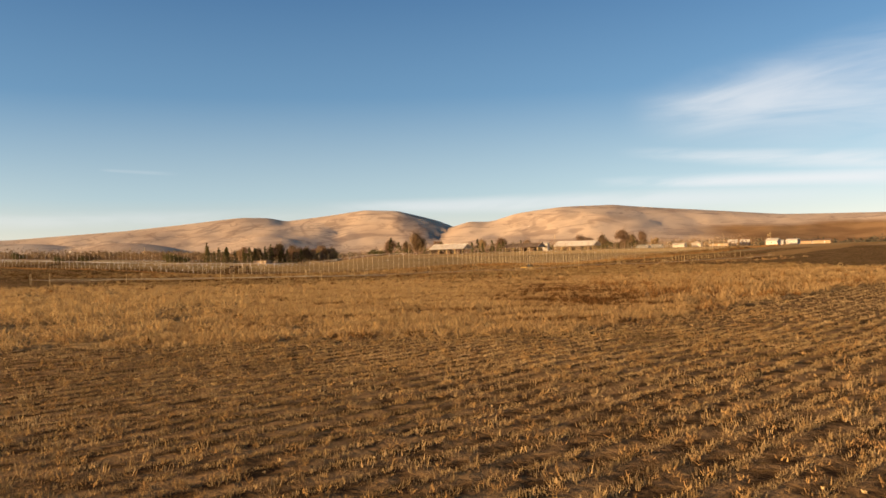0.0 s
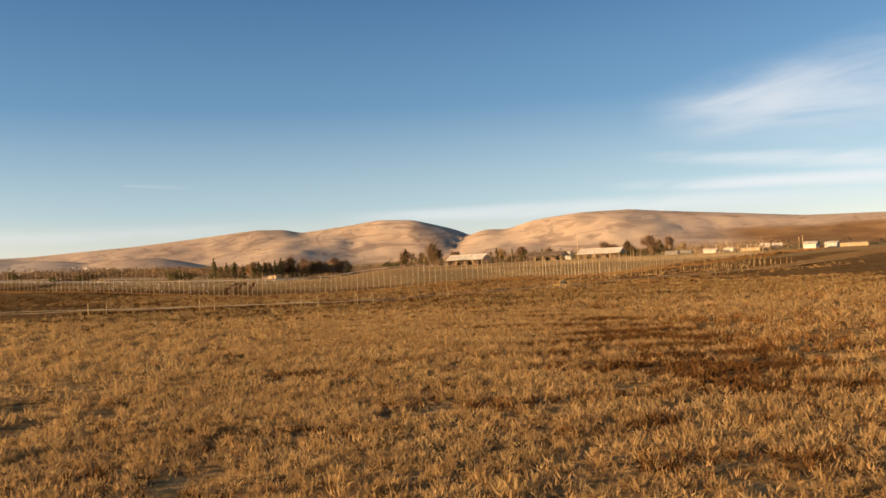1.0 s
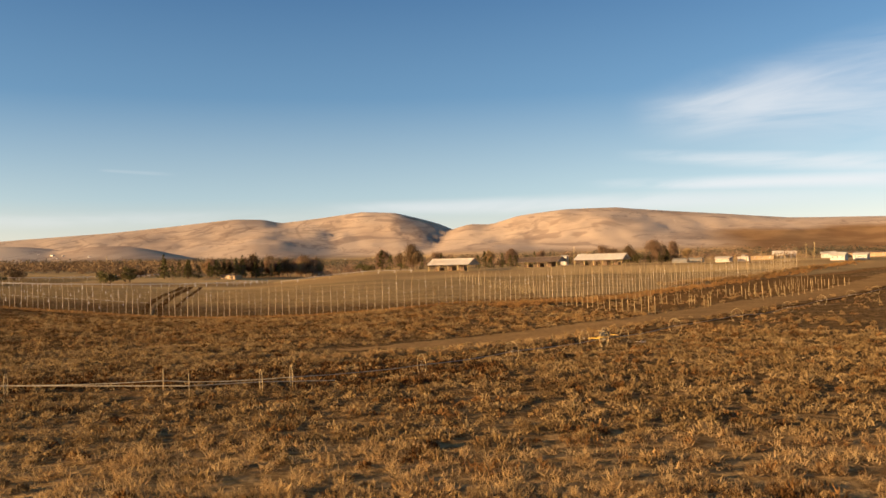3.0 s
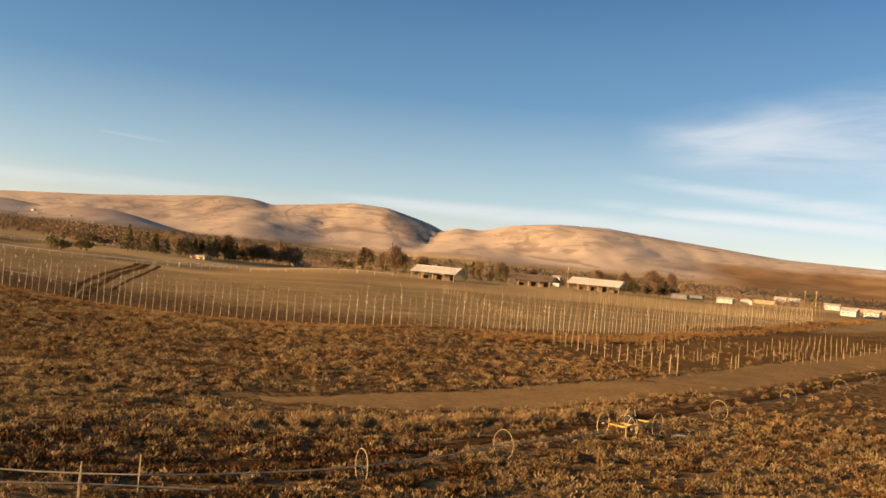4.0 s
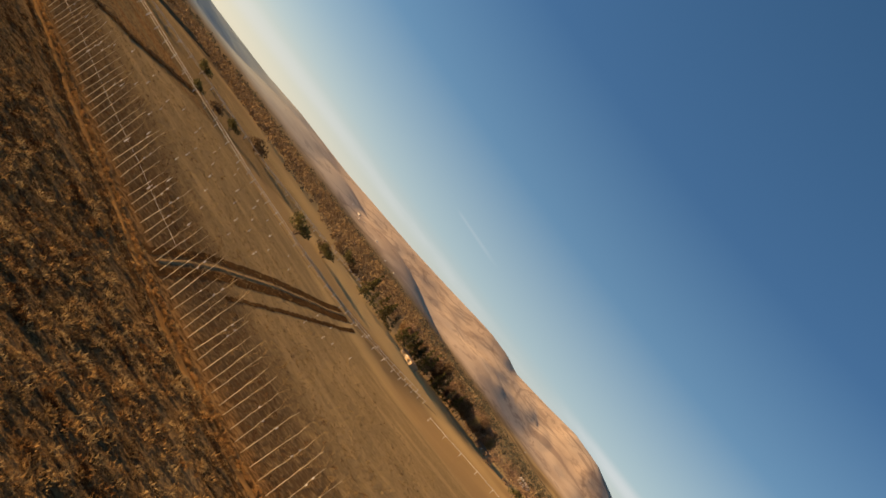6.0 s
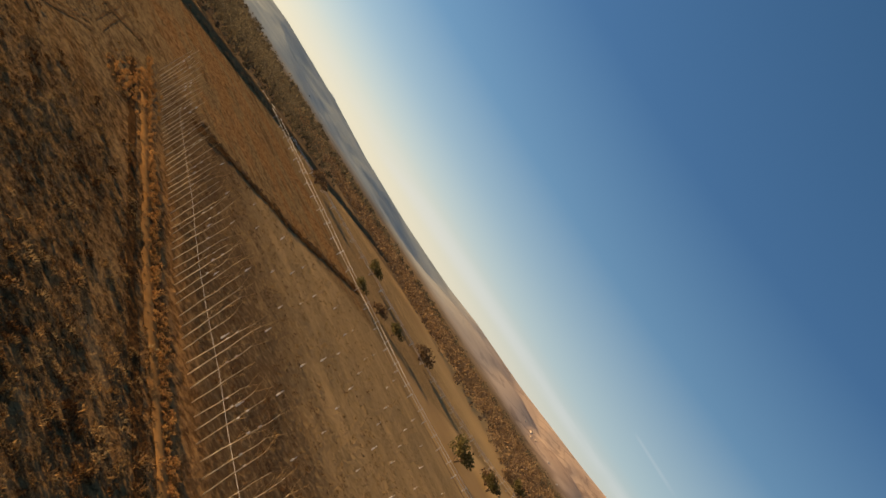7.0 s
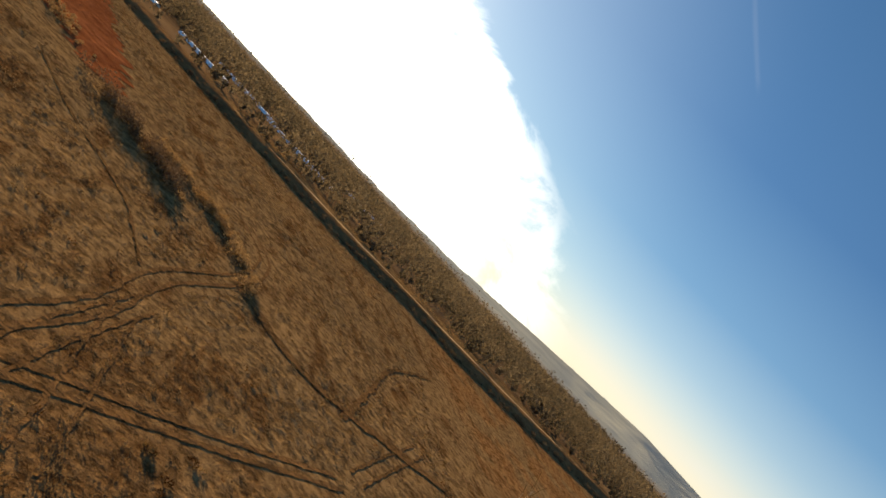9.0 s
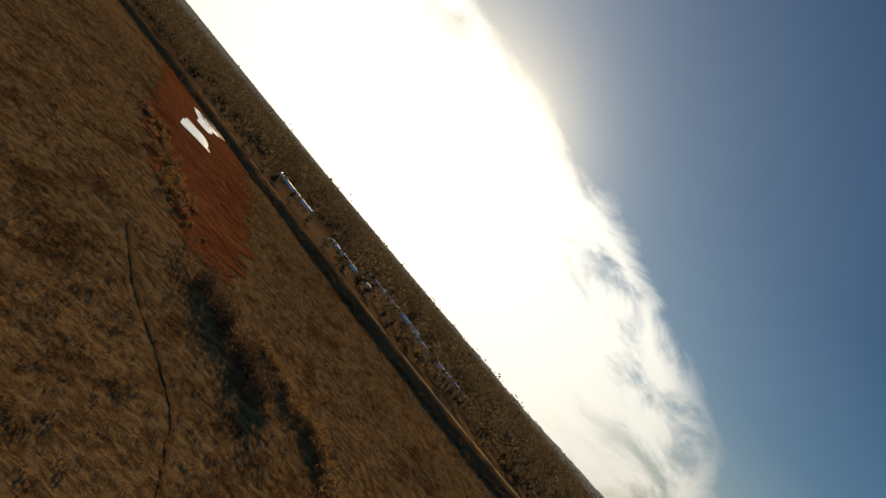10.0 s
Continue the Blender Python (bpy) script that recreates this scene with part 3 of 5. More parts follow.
ribbon("ditch", [(-131, 256), (-133, 262), (-136, 276), (-141, 297), (-149, 321), (-153, 331)], 3.0, DARK_SOIL,
       "dark overgrown ditch beside the orchard field", "ditch", 0.10, wobble=0.5, seed=4)
ribbon("farm_lane", [(-262, 343), (-225, 337), (-162, 330), (-125, 330), (-104, 336), (-87, 346), (-77, 372), (-70, 420)], 1.8, LANE_DUST,
       "dusty lane between rail fences", "lane", 0.06, wobble=0.25, seed=5)
ribbon("farm_lane", [(-250, 342), (-224, 348), (-208, 364), (-180, 374), (-157, 384), (-142, 416), (-139, 490), (-130, 600)], 1.6, LANE_DUST,
       "dusty lane between rail fences beyond the trees", "lane", 0.06, wobble=0.25, seed=6)


def wheel_track(points, gauge, width, mat, label, seed):
    """Two ruts side by side, with the grass standing between them."""
    pts = np.array(points, float)
    d = np.gradient(pts, axis=0)
    d /= np.hypot(d[:, 0], d[:, 1])[:, None]
    n = np.stack([-d[:, 1], d[:, 0]], -1)
    for k, s in enumerate((-0.5, 0.5)):
        ribbon("wheel_rut", pts + n * s * gauge, width, mat, label, "track", 0.03, wobble=0.08, seed=seed + k, step=0.6, ease=9)



# ---- builders ----


def part(name, bm, mat, parent=None, label="", smooth=False):
    me = bpy.data.meshes.new(name)
    bmesh.ops.recalc_face_normals(bm, faces=bm.faces)
    bm.to_mesh(me)
    bm.free()
    me.materials.append(mat)
    if smooth:
        me.polygons.foreach_set("use_smooth", [True] * len(me.polygons))
    ob = new(name, me)
    if parent:
        ob.parent = parent
    if label:
        tagged(ob, label)
    return ob


def thing(name, label, category, group="", kind=""):
    ob = new(name)
    ob.empty_display_size = 0.3
    return tagged(ob, label, category, group, kind)


def box(bm, x0, y0, z0, x1, y1, z1, bevel=0.0):
    r = bmesh.ops.create_cube(bm, size=1.0, matrix=Matrix.Translation(((x0 + x1) / 2, (y0 + y1) / 2, (z0 + z1) / 2)) @ Matrix.Diagonal((x1 - x0, y1 - y0, z1 - z0, 1)))
    if bevel:
        bmesh.ops.bevel(bm, geom=list({e for v in r["verts"] for e in v.link_edges}), offset=bevel, segments=1, affect="EDGES")


def tube(bm, p0, p1, r0, r1, n=5):
    p0, p1 = Vector(p0), Vector(p1)
    d = p1 - p0
    if d.length < 1e-6:
        return
    q = d.to_track_quat("Z", "Y")
    a = [bm.verts.new(p0 + q @ Vector((r0 * math.cos(6.2832 * i / n), r0 * math.sin(6.2832 * i / n), 0))) for i in range(n)]
    b = [bm.verts.new(p1 + q @ Vector((r1 * math.cos(6.2832 * i / n), r1 * math.sin(6.2832 * i / n), 0))) for i in range(n)]
    for i in range(n):
        bm.faces.new((a[i], a[(i + 1) % n], b[(i + 1) % n], b[i]))
    bm.faces.new(a[::-1])
    bm.faces.new(b)


def ring(bm, radius, tube_r, n=28, m=6, y=0.0):
    """A hoop round the y axis."""
    vs = []
    for i in range(n):
        a = 6.2832 * i / n
        vs.append([bm.verts.new(((radius + tube_r * math.cos(6.2832 * j / m)) * math.cos(a), y + tube_r * math.sin(6.2832 * j / m) * 1.6,
                                 (radius + tube_r * math.cos(6.2832 * j / m)) * math.sin(a))) for j in range(m)])
    for i in range(n):
        for j in range(m):
            bm.faces.new((vs[i][j], vs[(i + 1) % n][j], vs[(i + 1) % n][(j + 1) % m], vs[i][(j + 1) % m]))


def at(x, y, turn=0.0, lift=0.0, size=1.0):
    return pose(x, y, gz(x, y) + lift, 0, 0, turn) @ Matrix.Diagonal((size, size, size, 1))


def leaf_cloud(name, centres, radii, per, size, mat, seed, parent=None, squash=1.0, droop=0.0):
    """Many small facets round given centres: the foliage of a crown."""
    r = np.random.RandomState(seed)
    c = np.repeat(np.asarray(centres, float), per, 0)
    rad = np.repeat(np.asarray(radii, float), per)
    d = r.normal(size=(len(c), 3))
    d /= np.linalg.norm(d, axis=1)[:, None]
    p = c + d * (rad * r.uniform(0.45, 1.05, len(c)))[:, None] * np.array([1, 1, squash])
    u = r.normal(size=(len(c), 3))
    u /= np.linalg.norm(u, axis=1)[:, None]
    v = np.cross(u, r.normal(size=(len(c), 3)))
    v /= np.linalg.norm(v, axis=1)[:, None]
    s = size * r.uniform(0.6, 1.5, len(c))[:, None]
    q = np.stack([p - u * s, p + v * s * 0.7, p + u * s, p - v * s * 0.7], 1).reshape(-1, 3)
    q[:, 2] -= droop
    return mesh_object(name, q, np.arange(len(q)).reshape(-1, 4), mat, parent)


def branch(bm, rnd, p, d, length, radius, depth, spread=0.6, up=0.25, n=5):
    p, d = Vector(p), Vector(d).normalized()
    k = 3 if depth > 1 else 2
    for i in range(k):
        d = (d + Vector((rnd.uniform(-1, 1), rnd.uniform(-1, 1), rnd.uniform(-0.3, 1) * up * 2)) * 0.13).normalized()
        q = p + d * length / k
        tube(bm, p, q, radius * (1 - 0.5 * i / k), radius * (1 - 0.5 * (i + 1) / k), n)
        if depth > 0:
            for _ in range(2 if depth > 1 else 2):
                side = Vector((rnd.uniform(-1, 1), rnd.uniform(-1, 1), rnd.uniform(-0.1, 0.6)))
                branch(bm, rnd, q, d * (1 - spread) + side * spread + Vector((0, 0, up)), length * rnd.uniform(0.45, 0.68), radius * 0.42, depth - 1, spread, up, 3 if depth < 3 else 4)
        p = q


# ---- orchard ----


ROW_X = [-137, -104, -80, -60, -47, -35, -21, -6, 5, 11, 32, 72, 120, 200]
ROW_Y = [250, 240.5, 234.5, 231.5, 227.5, 223.5, 221, 220.5, 225, 229.5, 247, 288, 339, 425]


def row_y(x):
    return float(np.interp(x, ROW_X, ROW_Y))


def stalk(bm, points, radii, n=6):
    """One round stem through several points."""
    rings = []
    for p, r in zip(points, radii):
        rings.append([bm.verts.new(Vector(p) + Vector((r * math.cos(6.2832 * i / n), r * math.sin(6.2832 * i / n), 0))) for i in range(n)])
    for a, c in zip(rings[:-1], rings[1:]):
        for i in range(n):
            bm.faces.new((a[i], a[(i + 1) % n], c[(i + 1) % n], c[i]))
    bm.faces.new(rings[0][::-1])
    bm.faces.new(rings[-1])


def sapling(seed):
    rnd = random.Random(seed)
    ob = thing("sapling", "slender bare young fruit tree with a whitewashed trunk", "young tree", "orchard row")
    hgt = rnd.uniform(5.6, 6.3)
    nodes = [Vector((rnd.uniform(-0.012, 0.012) * i, rnd.uniform(-0.012, 0.012) * i, hgt * i / 7 - (0.1 if i == 0 else 0))) for i in range(8)]
    bm = bmesh.new()
    stalk(bm, nodes, [0.044 - 0.0040 * i for i in range(8)])
    part("trunk", bm, BARK_WHITE, ob, "whitewashed slender trunk", True)
    bm = bmesh.new()
    for i in range(9):
        k = rnd.randint(2, 6)
        s = nodes[k].lerp(nodes[k + 1], rnd.random())
        a = rnd.uniform(0, 6.28)
        d = Vector((math.cos(a) * 0.5, math.sin(a) * 0.5, rnd.uniform(0.8, 1.3)))
        L = rnd.uniform(0.6, 1.4)
        m = s + d * L * 0.5
        e = m + (d + Vector((0, 0, 0.35))) * L * 0.5
        tube(bm, s, m, 0.014, 0.011, 4)
        tube(bm, m, e, 0.011, 0.005, 3)
        w = m.lerp(e, rnd.random())
        tube(bm, w, w + Vector((rnd.uniform(-0.3, 0.3), rnd.uniform(-0.3, 0.3), rnd.uniform(0.15, 0.45))), 0.008, 0.004, 3)
    part("crown", bm, TWIG, ob, "bare pale twigs")
    for k in range(seed % 3):
        bm = bmesh.new()
        c = nodes[4 + k] + Vector((0.06, -0.05, 0.2))
        box(bm, c.x - 0.06, c.y - 0.02, c.z - 0.13, c.x + 0.06, c.y + 0.02, c.z + 0.13, 0.01)
        part("tag", bm, WHITE_WOOD, ob, "small white plastic tag")
    return ob


rnd = random.Random(4)
saplings = [sapling(s) for s in range(7)]
spots = []
x = -136.0
while x < 112:
    spots.append((x, row_y(x)))
    slope = row_y(x + 0.5) - row_y(x - 0.5)
    x += 1.36 / math.hypot(1, slope)
for i, (sx_, sy_) in enumerate(spots):
    m = at(sx_ + rnd.uniform(-0.1, 0.1), sy_ + rnd.uniform(-0.15, 0.15), rnd.uniform(0, 360), 0, rnd.uniform(0.82, 1.04))
    m = m @ pose(0, 0, 0, rnd.gauss(0, 1.3), rnd.gauss(0, 1.3), 0)
    if i < 7:
        saplings[i].matrix_basis = m
    else:
        copy_thing(saplings[rnd.randint(0, 6)], m)


def scatter_trunks(name, points, height, mat, label, category, seed, twigs=6):
    """Far rows of young trees, too many and too thin to pick apart."""
    r = random.Random(seed)
    bm = bmesh.new()
    for px, py in points:
        z = gz(px, py)
        h = height * r.uniform(0.75, 1.1)
        top = Vector((px + r.uniform(-0.2, 0.2), py + r.uniform(-0.2, 0.2), z + h))
        tube(bm, (px, py, z - 0.1), top, 0.028, 0.014, 4)
        for _ in range(twigs):
            s = Vector((px, py, z)).lerp(top, r.uniform(0.3, 0.9))
            tube(bm, s, s + Vector((r.uniform(-0.5, 0.5), r.uniform(-0.5, 0.5), r.uniform(0.5, 1.2))), 0.014, 0.006, 3)
    ob = part(name, bm, mat)
    return tagged(ob, label, category, kind="stuff")


pts = []
for k in range(1, 8):
    for i in range(int(32 + 2 * k)):
        px = 14 + i * 3.4 + k * 2.2 + rnd.uniform(-0.3, 0.3)
        py = row_y(px) + k * 9.5 + rnd.uniform(-0.3, 0.3)
        pts.append((px, py))
scatter_trunks("sapling_rows", pts, 4.4, TWIG, "rows of bare young trees with pale trunks behind the front row", "young trees", 9, 3)


def wire(name, x0, x1, height, label):
    ob = thing(name, label, "trellis wire", "orchard row")
    x = x0
    while x < x1:
        bm = bmesh.new()
        xe = min(x + 12.0, x1)
        a, b = Vector((x, row_y(x) - 0.12, gz(x, row_y(x)) + height)), Vector((xe, row_y(xe) - 0.12, gz(xe, row_y(xe)) + height))
        mid = (a + b) / 2 - Vector((0, 0, 0.06))
        tube(bm, a, mid, 0.011, 0.011, 5)
        tube(bm, mid, b, 0.011, 0.011, 5)
        part("pipe_length", bm, WHITE_WOOD, ob)
        x = xe
    return ob


wire("drip_pipe", -118, -58, 2.5, "pale drip pipe strung along the orchard row")


def end_post(seed):
    r = random.Random(seed)
    ob = thing("orchard_end_post", "pair of pale wooden posts joined by a low crossbar", "post", "orchard end posts")
    for sx in (-0.75, 0.75):
        bm = bmesh.new()
        tube(bm, (sx, 0, -0.3), (sx + r.uniform(-0.12, 0.12), r.uniform(-0.1, 0.1), 2.8 * r.uniform(0.85, 1.1)), 0.05, 0.04, 7)
        part("post", bm, STAKE, ob)
    bm = bmesh.new()
    tube(bm, (-0.8, 0.06, 0.28), (0.8, 0.06, 0.34), 0.032, 0.032, 6)
    part("crossbar", bm, STAKE, ob)
    return ob


posts = [end_post(i) for i in range(3)]
for i in range(9):
    m = at(30.6 - 1.25 * i, 192.0 + 3.4 * i, 30 + rnd.uniform(-8, 8), 0, rnd.uniform(0.86, 1.02))
    if i < 3:
        posts[i].matrix_basis = m
    else:
        copy_thing(posts[i % 3], m)


def stake(seed):
    r = random.Random(seed)
    bm = bmesh.new()
    tube(bm, (0, 0, -0.2), (r.uniform(-0.1, 0.1), r.uniform(-0.1, 0.1), 1.9), 0.034, 0.028, 6)
    return tagged(part("orchard_stake", bm, STAKE), "single pale wooden orchard stake in bare soil", "stake", "orchard stakes")


stakes = [stake(i) for i in range(3)]
places = [(44.0 - 1.65 * i + 0.75 * d, 207.8 + 3.3 * i + 0.7 * d) for i in range(6) for d in (-1, 0, 1)]
places += [(58.5 - 1.6 * i, 221.5 + 3.7 * i) for i in range(8)]
places += [(62 + 2.6 * i - 1.4 * row, 226 + 3.0 * i + 4.2 * row) for row in range(4) for i in range(14)]
places += [(3.7 + 17 * f + d, 322 - 73 * f) for f in (i / 24 for i in range(25)) for d in (0.0, 1.5)]
places += [(53 + 20 * i / 16, 404 - 60 * i / 16) for i in range(17)]
for k, (px, py) in enumerate(places):
    m = at(px + rnd.uniform(-0.2, 0.2), py + rnd.uniform(-0.2, 0.2), rnd.uniform(0, 90), 0, rnd.uniform(0.85, 1.1))
    if k < 3:
        stakes[k].matrix_basis = m
    else:
        copy_thing(stakes[k % 3], m)


def marker():
    bm = bmesh.new()
    box(bm, -0.045, -0.04, 0, 0.045, 0.04, 0.30, 0.012)
    tube(bm, (0, 0, -0.2), (0, 0, 0.55), 0.02, 0.02, 5)
    return tagged(part("tree_guard", bm, WHITE_WOOD), "short white tree guard standing in bare field", "tree guard", "tree guards")


guard = marker()
k = 0
for i in range(9):
    for j in range(7):
        px, py = -128 + j * 9.5 + i * 1.0 + rnd.uniform(-1.2, 1.2), 252 + i * 8.5 - j * 2.0 + rnd.uniform(-1.2, 1.2)
        if py < row_y(px) + 6 or (-95 < px < -50 and abs(px + 0.27 * (py - 235) + 60) < 5):
            continue
        m = at(px, py, rnd.uniform(0, 90), 0, rnd.uniform(0.8, 1.3))
        if k == 0:
            guard.matrix_basis = m
        else:
            copy_thing(guard, m)
        k += 1

# ---- wheel line ----


def line_wheel(parent, x, y, turn, radius=0.88):
    """A spoked irrigation wheel; the pipe runs through its hub along its own y axis."""
    bm = bmesh.new()
    tube(bm, (0, -0.09, 0), (0, 0.09, 0), 0.07, 0.07, 10)
    hub = part("wheel", bm, ALUMINIUM, parent)
    bm = bmesh.new()
    ring(bm, radius, 0.018)
    part("rim", bm, STAKE, hub)
    for i in range(8):
        a = 6.2832 * i / 8
        bm = bmesh.new()
        tube(bm, (0.1 * math.cos(a), 0, 0.1 * math.sin(a)), (radius * math.cos(a), 0, radius * math.sin(a)), 0.0035, 0.0035, 4)
        part("spoke", bm, ALUMINIUM, hub)
    hub.matrix_basis = pose(x, y, gz(x, y) + radius - 0.14, 0, 0, turn)
    return hub


LINE = [(-62, 125.0), (-48, 126), (-34, 126.9), (-21.1, 127.6), (-12.0, 128.6), (-2.5, 133.3), (5.4, 141.6), (15.2, 151.5), (25.8, 162.5), (37.7, 176.0), (50.8, 191.6),
        (62, 205), (74, 219.5), (86, 234), (98, 249)]
wheel_line = thing("wheel_line", "aluminium irrigation wheel line standing across dry grass", "irrigation line")
for i, (px, py) in enumerate(LINE):
    n = LINE[min(i + 1, len(LINE) - 1)]
    p = LINE[max(i - 1, 0)]
    turn = math.degrees(math.atan2(n[1] - p[1], n[0] - p[0])) - 90 + rnd.uniform(-3, 3)
    line_wheel(wheel_line, px, py, -72 + rnd.uniform(-4, 4) if px < -10 else turn - 10)
    if i + 1 < len(LINE):
        a, b = Vector((px, py, gz(px, py) + 0.74)), Vector((*n, gz(*n) + 0.74))
        bm = bmesh.new()
        for f in range(4):
            sag = lambda u: Vector((*a.lerp(b, u).xy, gz(*a.lerp(b, u).xy) + 0.75 - 0.15 * 4 * u * (1 - u)))
            tube(bm, sag(f / 4), sag((f + 1) / 4), 0.036, 0.036, 7)
        part("pipe", bm, ALUMINIUM, wheel_line)
        bm = bmesh.new()
        c = a.lerp(b, 0.5) - Vector((0, 0, 0.2))
        tube(bm, c, c + Vector((0, 0, 0.2)), 0.015, 0.022, 5)
        part("sprinkler", bm, YELLOW, wheel_line, "brass sprinkler head")

second = thing("wheel_line", "second aluminium irrigation pipe on spoked wheels in grass", "irrigation line")
SIDE = [(-60, 126.8), (-46, 126.9), (-32, 126.6), (-18.5, 125.2), (-13.8, 126.6), (-8.7, 128.2)]
for i, (px, py) in enumerate(SIDE):
    if i < 5:
        line_wheel(second, px, py, -72 + rnd.uniform(-4, 4))
        n = SIDE[i + 1]
        bm = bmesh.new()
        tube(bm, (px, py, gz(px, py) + 0.74), (*n, gz(*n) + (0.74 if i < 4 else 0.45)), 0.036, 0.036, 7)
        part("pipe", bm, ALUMINIUM, second)

mover = thing("wheel_line_mover", "yellow engine cart on four spoked wheels driving the irrigation line", "irrigation mover")
mx, my, mturn = 15.8, 152.6, 48.0
mm = Matrix.Translation((mx, my, gz(mx, my))) @ Matrix.Rotation(radians(mturn), 4, "Z")
bm = bmesh.new()
for sy in (-0.55, 0.55):
    tube(bm, (-2.0, sy, 0.85), (2.0, sy, 0.85), 0.06, 0.06, 6)
for sx in (-2.0, -0.7, 0.7, 2.0):
    tube(bm, (sx, -0.55, 0.85), (sx, 0.55, 0.85), 0.05, 0.05, 6)
part("cart_frame", bm, YELLOW, mover, "yellow painted steel frame")
bm = bmesh.new()
box(bm, -0.45, -0.35, 0.9, 0.4, 0.35, 1.35, 0.05)
box(bm, -0.25, -0.2, 1.35, 0.15, 0.2, 1.52, 0.03)
part("engine", bm, RUBBER, mover, "dark engine block")
for px_ in (-2.0, 2.0):
    for py_ in (-1.15, 1.15):
        h = line_wheel(mover, 0, 0, 0, 0.85)
        h.matrix_basis = pose(px_, py_, 0.80)
mover.matrix_basis = mm
bm = bmesh.new()
box(bm, -0.5, -0.18, 0.0, 0.5, 0.18, 0.22, 0.05)
tagged(part("feed_pipe_end", bm, WHITE_WOOD), "short white pipe end lying in the grass", "pipe").matrix_basis = at(19.6, 153.0, 20)

# ---- trees ----


def pine(seed, mat=NEEDLES):
    """A ragged conifer: whorls of drooping boughs round a bare-footed trunk."""
    r = np.random.RandomState(seed)
    ob = thing("pine_tree", "dark olive conifer with a ragged crown", "tree", "trees by the lane")
    h = 8.0 + 3.0 * r.rand()
    bm = bmesh.new()
    stalk(bm, [(0, 0, -0.3), (0.1, 0, h * 0.4), (0, 0.1, h * 0.75), (0.05, 0, h * 0.98)], [0.2, 0.14, 0.08, 0.02], 7)
    part("trunk", bm, BARK, ob)
    cs, rs = [], []
    slim = r.uniform(0.75, 1.15)
    for i in range(46):
        f = r.rand() ** 0.85
        a = r.uniform(0, 6.28)
        w = ((1 - f) ** 0.75 * 2.3 * slim + 0.1) * r.uniform(0.25, 1.15)
        cs.append((w * math.cos(a), w * math.sin(a), 1.0 + f * (h - 1.1) - 0.12 * w))
        rs.append(0.35 + 0.55 * (1 - f) * r.uniform(0.6, 1.3))
    leaf_cloud("crown", cs, rs, 30, 0.20, mat, seed, ob, 0.6)
    return ob


def bare_tree(seed, mat, name="bare_tree", label="leafless tree with fine spreading twigs", depth=3, h=8.0, spread=0.55, up=0.3):
    ob = thing(name, label, "tree", "trees by the lane")
    bm = bmesh.new()
    branch(bm, random.Random(seed), (0, 0, -0.3), (0, 0, 1), h * 0.75, 0.17, depth, spread, up)
    part("trunk", bm, mat, ob, "bare trunk and limbs")
    return ob


def twiggy_tree(seed, mat, h=9.0):
    """A broad leafless crown seen as a haze of fine twigs."""
    r = np.random.RandomState(seed)
    ob = thing("bare_tree", "broad leafless brown tree with a dense twiggy crown", "tree", "trees by the lane")
    bm = bmesh.new()
    branch(bm, random.Random(seed), (0, 0, -0.3), (0, 0, 1), h * 0.7, 0.2, 2, 0.6, 0.35)
    part("trunk", bm, BARK, ob)
    n = 3400
    lobes = r.normal(size=(9, 3)) * np.array([0.13, 0.13, 0.13]) * h + np.array([0, 0, 0.62 * h])
    c = lobes[r.randint(0, 9, n)] + r.normal(size=(n, 3)) * np.array([0.085, 0.085, 0.10]) * h
    d = c - np.array([0, 0, 0.25 * h])
    d /= np.linalg.norm(d, axis=1)[:, None]
    d += r.normal(size=(n, 3)) * 0.3
    s = np.cross(d, r.normal(size=(n, 3)))
    s /= np.linalg.norm(s, axis=1)[:, None]
    L = r.uniform(0.5, 1.1, n)[:, None]
    q = np.stack([c - s * 0.10, c + s * 0.10, c + d * L], 1).reshape(-1, 3)
    mesh_object("crown", q, np.arange(len(q)).reshape(-1, 3), mat, ob)
    return ob


def shrub(seed, mat, name="bush", label="rounded dark scrub bush on dry grass", group="bushes"):
    r = np.random.RandomState(seed)
    ob = thing(name, label, "bush", group)
    bm = bmesh.new()
    for i in range(5):
        a = r.uniform(0, 6.28)
        tube(bm, (0, 0, -0.2), (0.8 * math.cos(a), 0.8 * math.sin(a), 1.6), 0.08, 0.03, 5)
    part("stem", bm, BARK, ob)
    cs = [(r.normal() * 0.9, r.normal() * 0.9, 0.9 + 1.4 * r.rand()) for _ in range(16)]
    leaf_cloud("crown", cs, [0.8] * 16, 40, 0.17, mat, seed, ob, 0.8)
    return ob


def plant(makers, places, sizes, seed):
    r = random.Random(seed)
    first = {}
    for i, (px, py) in enumerate(places):
        k = i % len(makers)
        m = at(px, py, r.uniform(0, 360), 0, r.uniform(*sizes))
        if k not in first:
            first[k] = makers[k]()
            first[k].matrix_basis = m
        else:
            copy_thing(first[k], m)


